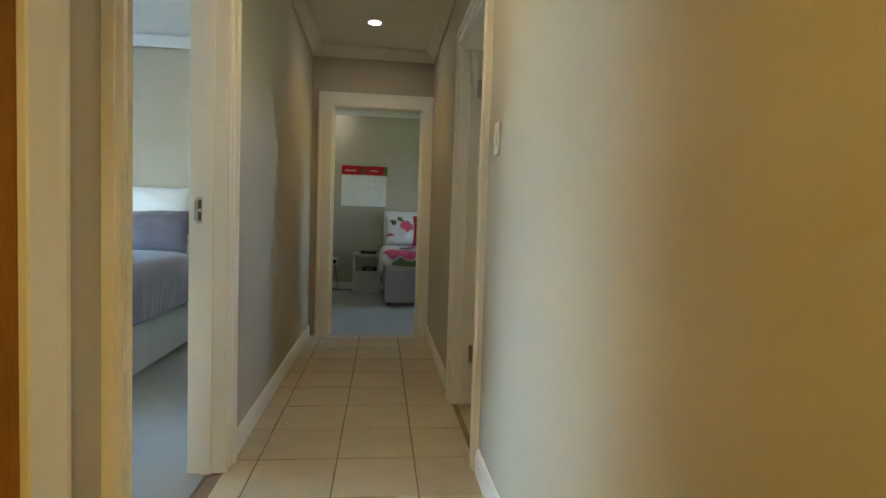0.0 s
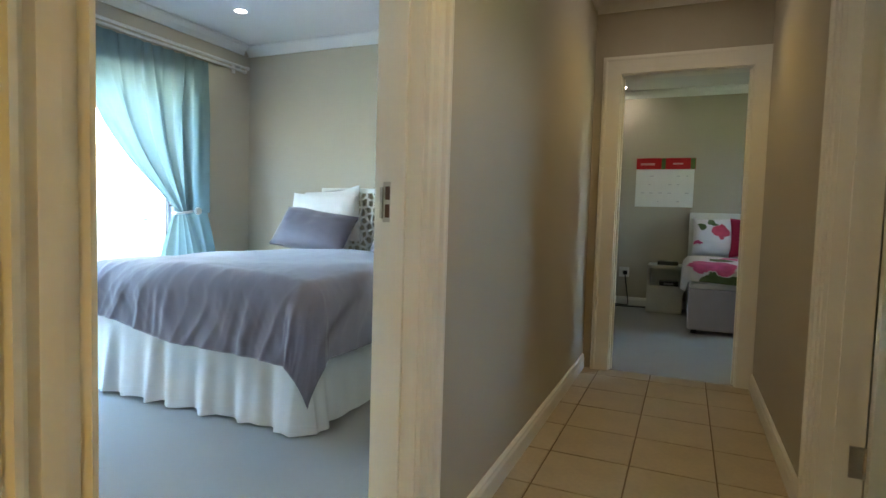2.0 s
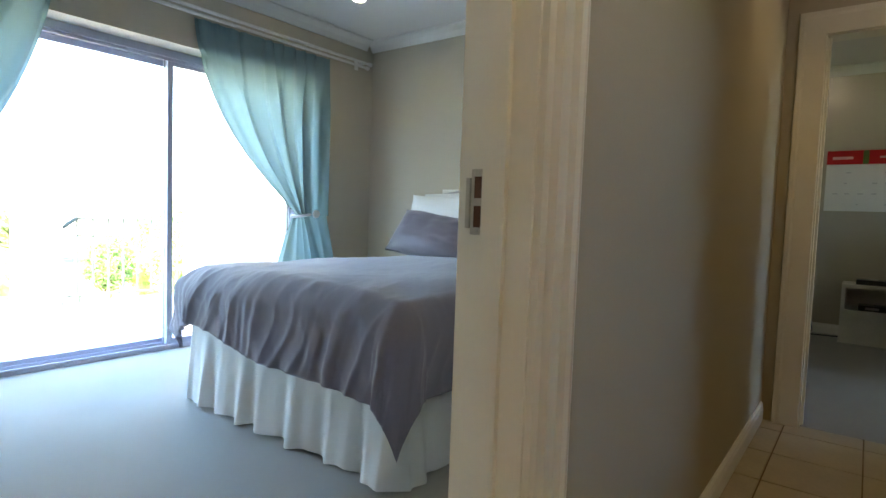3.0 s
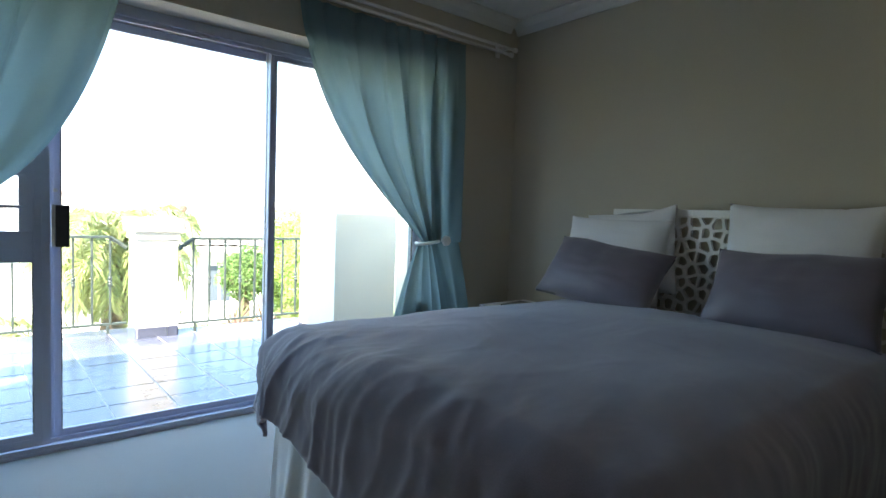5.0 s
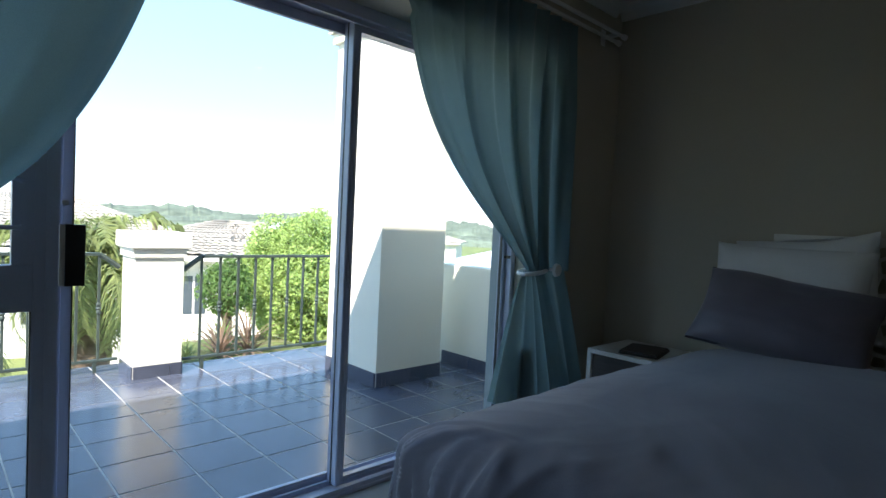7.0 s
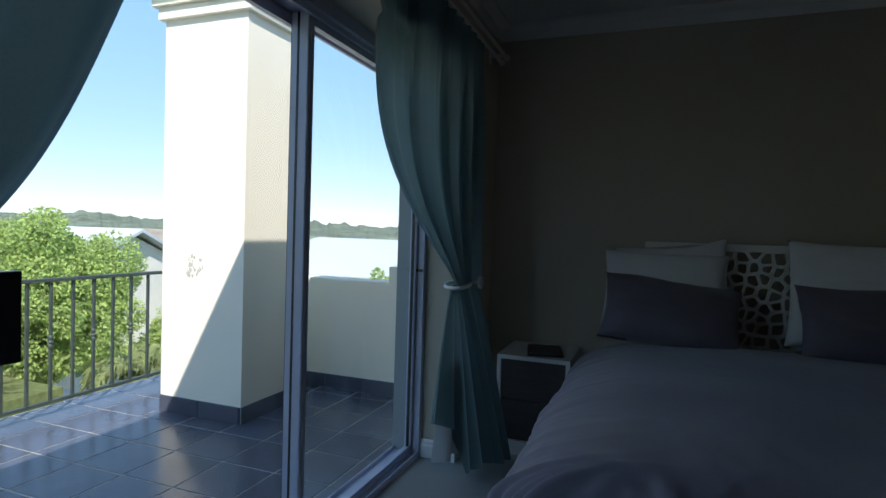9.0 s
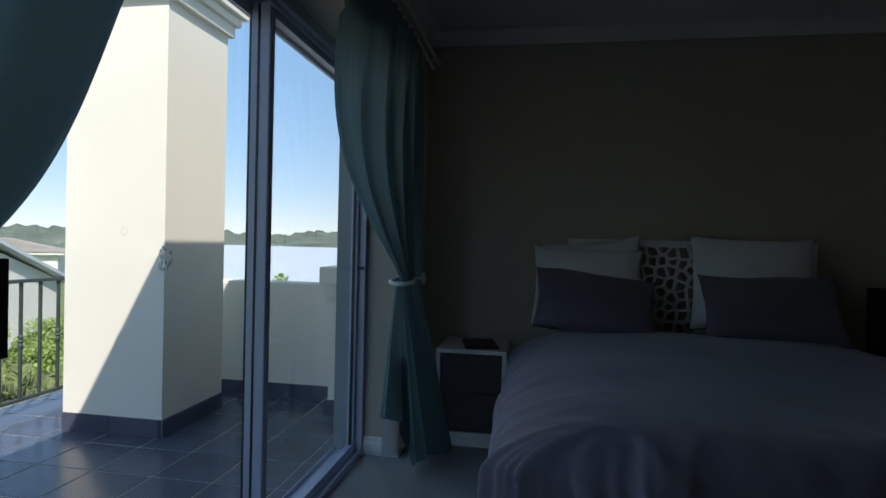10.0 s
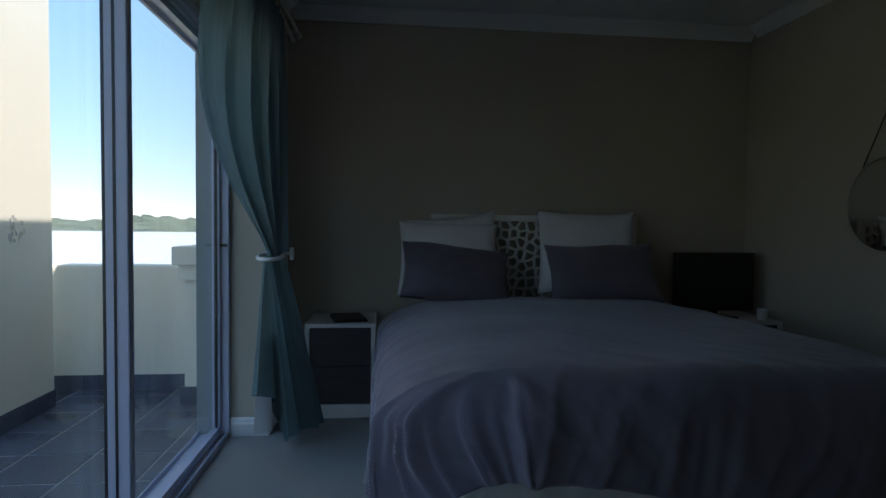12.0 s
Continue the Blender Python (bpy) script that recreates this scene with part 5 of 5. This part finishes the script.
def palm(x, y, crown_z, spread, seed, label, fronds=46):
    t = thing("palm_tree", label, "palm tree", (x, y, GZ))
    rnd = random.Random(seed)
    h = crown_z - GZ
    bm = bmesh.new()
    n = 14
    tube(bm, [(0.04 * math.sin(k), 0.03 * math.cos(k * 1.3), h * k / n) for k in range(n + 1)], [0.26 - 0.05 * k / n + 0.025 * (k % 2) for k in range(n + 1)], 12)
    part("trunk", bm, M_BARK, t, "ringed shaggy palm trunk", smooth="angle")
    for k in range(fronds):
        a = k * 2.399 + rnd.uniform(-0.2, 0.2)
        lift = 1.25 - 1.75 * (k / fronds) ** 0.8 + rnd.uniform(-0.15, 0.15)
        L = spread * rnd.uniform(0.85, 1.15)
        bm = bmesh.new()
        pts = []
        p, ang = Vector((0, 0, h)), lift
        for s in range(13):
            pts.append(p.copy())
            p = p + Vector((math.cos(a) * math.cos(ang), math.sin(a) * math.cos(ang), math.sin(ang))) * (L / 12)
            ang -= 0.13 + 0.03 * s * 0.4
        tube(bm, pts, [0.016 - 0.001 * s for s in range(13)], 4)
        for s in range(1, 13):
            for half_step in (0.0, 0.2, 0.4, 0.6, 0.8):
                q = pts[s] if s == 12 else pts[s].lerp(pts[min(s + 1, 12)], half_step)
                d = (pts[min(s + 1, 12)] - pts[s - 1]).normalized()
                side = d.cross(Vector((0, 0, 1))).normalized()
                ln = 0.42 * spread * (1 - ((s - 6) / 9) ** 2) * rnd.uniform(0.7, 1.1)
                for sg in (-1, 1):
                    m = q + (side * sg * rnd.uniform(0.3, 0.6) + d * rnd.uniform(0.3, 0.6) + Vector((0, 0, rnd.uniform(-0.15, 0.2)))) * ln * 0.5
                    tip = m + (side * sg * 0.25 + d * 0.3 + Vector((0, 0, -rnd.uniform(0.25, 0.7)))) * ln * 0.6
                    w = d * 0.010
                    bm.faces.new([bm.verts.new(v) for v in (q - w, m - w * 1.2, tip, m + w * 1.2, q + w)])
        part("frond", bm, M_PALM, t)
    return t


def spiky(x, y, z, radius, mat, seed, label, n=60):
    t = thing("flax_plant", label, "plant", (x, y, z))
    rnd = random.Random(seed)
    bm = bmesh.new()
    for k in range(n):
        a, lift = rnd.uniform(0, 6.28), rnd.uniform(0.2, 1.4)
        L = radius * rnd.uniform(0.8, 1.2)
        prev = None
        ang, p = lift, Vector((0, 0, 0))
        side = Vector((-math.sin(a), math.cos(a), 0))
        for s in range(5):
            w = 0.03 * radius * (1 - s / 4.2) + 0.002
            cur = (bm.verts.new(p - side * w), bm.verts.new(p + side * w))
            if prev:
                bm.faces.new((prev[0], prev[1], cur[1], cur[0]))
            prev = cur
            p = p + Vector((math.cos(a) * math.cos(ang), math.sin(a) * math.cos(ang), math.sin(ang))) * (L / 4)
            ang -= 0.28
    part("leaves", bm, mat, t)


tree(-14.5, 7.05, 1.15, 1.75, -2.0, "large leafy bright green tree beyond balcony", M_LEAF, 31, 95000, 0.075)
tree(-13.9, 4.65, 0.25, 0.55, -1.0, "small clipped round-headed tree in garden", M_LEAF_DARK, 32, 9000, 0.06)
tree(-12.6, 9.2, -0.6, 0.9, -2.2, "bright green garden shrub tree", M_LEAF, 33, 14000, 0.08)
tree(-7.3, 8.2, 0.52, 0.5, -1.6, "young green tree behind parapet", M_LEAF, 34, 6000, 0.07)
tree(-5.9, 8.5, 0.40, 0.42, -1.6, "young green tree behind parapet", M_LEAF, 35, 6000, 0.07)
palm(-10.6, 1.45, 0.55, 1.5, 41, "shaggy green palm tree near balcony")
palm(-8.6, -0.35, -0.6, 1.1, 42, "low green palm below balcony", 34)
palm(-9.0, 4.85, -0.85, 1.0, 43, "low green palm in garden", 34)
spiky(-12.7, 4.05, -1.58, 0.95, M_RUST, 51, "rust-brown flax plant in garden")
spiky(-12.9, 4.70, -1.60, 1.0, M_RUST, 52, "rust-brown flax plant in garden")
spiky(-12.4, 3.32, -1.50, 0.62, M_PALM, 53, "green grassy plant in garden", 110)
spiky(-13.3, 4.35, -1.5, 0.75, M_LEAF_DARK, 54, "green strappy plant below round tree", 90)
setting("garden_bed", B((-14.5, -12.1, 3.0, 5.9, GZ + 0.02, -1.6)), M_GRASS, "raised grassy garden bed", "garden bed")


def tiled_slope(a, b, c, d, mat, parent, rib=0.3, row=0.36):
    """A roof slope from the eave a-b up to the ridge d-c, in rows of ribbed tiles."""
    a, b, c, d = (Vector(v) for v in (a, b, c, d))
    bm = bmesh.new()
    rows = max(3, round((d - a).length / row))
    norm = (b - a).cross(d - a).normalized()
    if norm.z < 0:
        norm = -norm
    for j in range(rows):
        v0, v1 = j / rows, (j + 1) / rows + 0.15 / rows
        l0, r0 = a.lerp(d, v0), b.lerp(c, v0)
        l1, r1 = a.lerp(d, min(1, v1)), b.lerp(c, min(1, v1))
        n = max(4, round((b - a).length / rib)) * 4
        lo, hi = [], []
        for i in range(n + 1):
            w = 0.035 * abs(math.sin(math.pi * i / 4))
            lo.append(bm.verts.new(l0.lerp(r0, i / n) + norm * (w + 0.035)))
            hi.append(bm.verts.new(l1.lerp(r1, i / n) + norm * w))
        for i in range(n):
            bm.faces.new((lo[i], lo[i + 1], hi[i + 1], hi[i]))
    part("roof_slope", bm, mat, parent)


def house(x, y, w, d, eave, ridge, turn, roof_mat, label, windows=()):
    """A hipped house: w along its front, d deep."""
    h = thing("house", label, "house", (x, y, GZ), turn=turn)
    e, r = eave - GZ, ridge - GZ
    o = 0.5
    part("wall", B((-w / 2, w / 2, -d / 2, d / 2, 0, e)), M_HOUSE, h)
    k = min(d / 2 + o, w / 2 + o - 0.3)
    A, Bp, C, D = (-w / 2 - o, -d / 2 - o, e), (w / 2 + o, -d / 2 - o, e), (w / 2 + o, d / 2 + o, e), (-w / 2 - o, d / 2 + o, e)
    R0, R1 = (-w / 2 - o + k, 0, r), (w / 2 + o - k, 0, r)
    tiled_slope(A, Bp, R1, R0, roof_mat, h)
    tiled_slope(C, D, R0, R1, roof_mat, h)
    tiled_slope(Bp, C, R1, R1, roof_mat, h)
    tiled_slope(D, A, R0, R0, roof_mat, h)
    part("fascia", B((-w / 2 - o, w / 2 + o, -d / 2 - o, d / 2 + o, e - 0.16, e - 0.01)), M_HOUSE, h)
    for wx, wz, ww, wh in windows:
        win = part("window", B((wx - ww / 2, wx + ww / 2, -d / 2 - 0.03, -d / 2 - 0.001, wz, wz + wh)), M_HOUSE, h, "white framed window")
        part("window_pane", B((wx - ww / 2 + 0.06, wx - 0.03, -d / 2 - 0.04, -d / 2 - 0.031, wz + 0.06, wz + wh - 0.06)), M_DARK_WIN, win)
        part("window_pane", B((wx + 0.03, wx + ww / 2 - 0.06, -d / 2 - 0.04, -d / 2 - 0.031, wz + 0.06, wz + wh - 0.06)), M_DARK_WIN, win)
    return h


house(-25.5, 1.6, 12, 8, 0.05, 1.6, 75, M_ROOF, "white house with pale tiled hip roof", ((-3, 0.9, 1.4, 1.3), (2, 0.9, 1.4, 1.3)))
house(-20.6, 7.4, 6.5, 6.0, 0.05, 1.0, 70, M_ROOF, "white house with pale tiled hip roof and windows", ((-1.0, 1.4, 0.75, 1.2), (1.4, 1.2, 1.0, 1.3)))
house(-31, 17, 9, 7, -0.4, 0.7, 60, M_ROOF_TAN, "house with tan tiled hip roof", ((0, 0.9, 1.4, 1.2),))
house(-42, 20, 12, 8, -0.5, 0.75, 50, M_ROOF, "distant house with grey tiled hip roof")
house(-52, 40, 14, 8, -0.6, 0.6, 40, M_ROOF, "distant house with grey tiled hip roof")
vent = thing("roof_vent", "dark roof vent pipe", "vent pipe", (-19.4, 4.75, 0.1))
bm = bmesh.new()
tube(bm, [(0, 0, -1.0), (0, 0, 0.95), (0, 0, 0.955), (0, 0, 1.1)], [0.07, 0.07, 0.10, 0.10], 10)
part("pipe", bm, M_BARK, vent)

# long neighbouring building with a low metal roof, and a gabled one
nb = thing("long_building", "long white building with pale low metal roof", "building", (0, 0, GZ))
part("wall", B((-14.2, 6, 12.2, 22.8, 0, 3.12)), M_HOUSE, nb)
bm = bmesh.new()
sweep(bm, [(11.6, 3.08), (17.5, 3.92), (23.4, 3.08), (23.4, 3.16), (17.5, 4.0), (11.6, 3.16)], (-14.7, 0, 0), (7, 0, 0), (0, 1, 0))
part("roof", bm, M_METAL_ROOF, nb, "pale grey metal roof sheets")
gb = thing("gabled_building", "white gabled building with pale metal roof", "building", (-24.0, 13.6, GZ), turn=5)
part("wall", B((-4, 4, -3, 3, 0, 2.6)), M_HOUSE, gb)
bm = bmesh.new()
sweep(bm, [(-3.5, 2.4), (0, 4.0), (3.5, 2.4), (3.5, 2.52), (0, 4.12), (-3.5, 2.52)], (-4.4, 0, 0), (4.4, 0, 0), (0, 1, 0))
part("roof", bm, M_METAL_ROOF, gb, "pale grey metal roof sheets")
bm = bmesh.new()
g = [[bm.verts.new(c) for c in ((x, -3, 2.6), (x, 3, 2.6), (x, 0, 3.85))] for x in (3.9, 4.0)]
bm.faces.new(g[0])
bm.faces.new(g[1])
part("gable", bm, M_HOUSE, gb)


# wooded hills round the horizon, nearer ones as rough canopies
def hills(name, dist, base, rise, seed, label, n=700):
    bm = bmesh.new()
    rows = []
    for j in range(5):
        ring = []
        for i in range(n):
            a = math.radians(95 + 150 * i / (n - 1))
            rough = noise.noise(Vector((a * 9, seed, 0))) * 0.55 + noise.noise(Vector((a * 60, seed, 4))) * 0.26 + noise.noise(Vector((a * 190, seed, 9))) * 0.14
            hgt = base + rise * max(0.1, 0.75 + rough) * (j / 4) ** 0.6
            rr = dist + j * dist * 0.05 + 3 * noise.noise(Vector((a * 150, j, seed)))
            ring.append(bm.verts.new((rr * math.cos(a) - 3, rr * math.sin(a), (hgt if j else GZ))))
        rows.append(ring)
    for p, q in zip(rows, rows[1:]):
        for i in range(n - 1):
            bm.faces.new((p[i], p[i + 1], q[i + 1], q[i]))
    ob = whole(name, bm, M_FOREST, label, "hill", kind="structure", smooth=False)
    return ob


hills("backdrop_hills", 420, -3, 11, 2.0, "far wooded green hills on the horizon")
hills("backdrop_woodland", 230, -3, 4.8, 7.0, "nearer woodland belt below the hills")
hills("backdrop_scrub", 120, -3.05, 2.3, 5.0, "low green scrub between the houses")

# ---- tiles, last ----
TJ = 0.0035


def tile_mesh(name, sx, sy, thick, mat):
    bm = bmesh.new()
    box(bm, -sx / 2, sx / 2, -sy / 2, sy / 2, -thick, 0.0)
    bmesh.ops.bevel(bm, geom=[e for e in bm.edges if all(v.co.z > -thick / 2 for v in e.verts)], offset=0.002, segments=1, affect="EDGES")
    return finish(bm, name, mat)


def tiles(parent, x0, x1, y0, y1, ox, oy, px, py, z, mat, gap, seed):
    rnd = random.Random(seed)
    shared = {}
    i0, i1 = math.floor((x0 - ox) / px), math.ceil((x1 - ox) / px)
    j0, j1 = math.floor((y0 - oy) / py), math.ceil((y1 - oy) / py)
    for i in range(i0, i1):
        for j in range(j0, j1):
            ax, bx = max(ox + i * px + gap, x0), min(ox + (i + 1) * px - gap, x1)
            ay, by = max(oy + j * py + gap, y0), min(oy + (j + 1) * py - gap, y1)
            if bx - ax < 0.01 or by - ay < 0.01:
                continue
            key = (round(bx - ax, 3), round(by - ay, 3))
            if key not in shared:
                shared[key] = tile_mesh("tile", *key, 0.005 if z >= -0.001 else 0.002, mat)
            ob = new("tile", shared[key])
            ob.parent = parent
            ob.location = ((ax + bx) / 2, (ay + by) / 2, z + rnd.uniform(-0.0006, 0.0006))
            ob.rotation_euler = (rnd.uniform(-0.0015, 0.0015), rnd.uniform(-0.0015, 0.0015), 0)


by_name = bpy.data.objects
tiles(by_name["floor_corridor"], COR_L + 0.001, COR_R - 0.001, COR_Y0, COR_Y1 + 0.02, 0.0, 0.0, 0.3315, 0.3395, 0.0, M_TILE, TJ, 61)
tiles(by_name["balcony_slab"], -6.62, WALL_OUT - 0.001, 1.06, 3.18, -4.25, 0.72, 0.333, 0.333, FZ, M_SLATE, 0.004, 62)
tiles(by_name["balcony_slab"], -6.89, WALL_OUT - 0.001, -2.6, 1.06, -4.25, 0.72, 0.333, 0.333, FZ, M_SLATE, 0.004, 63)
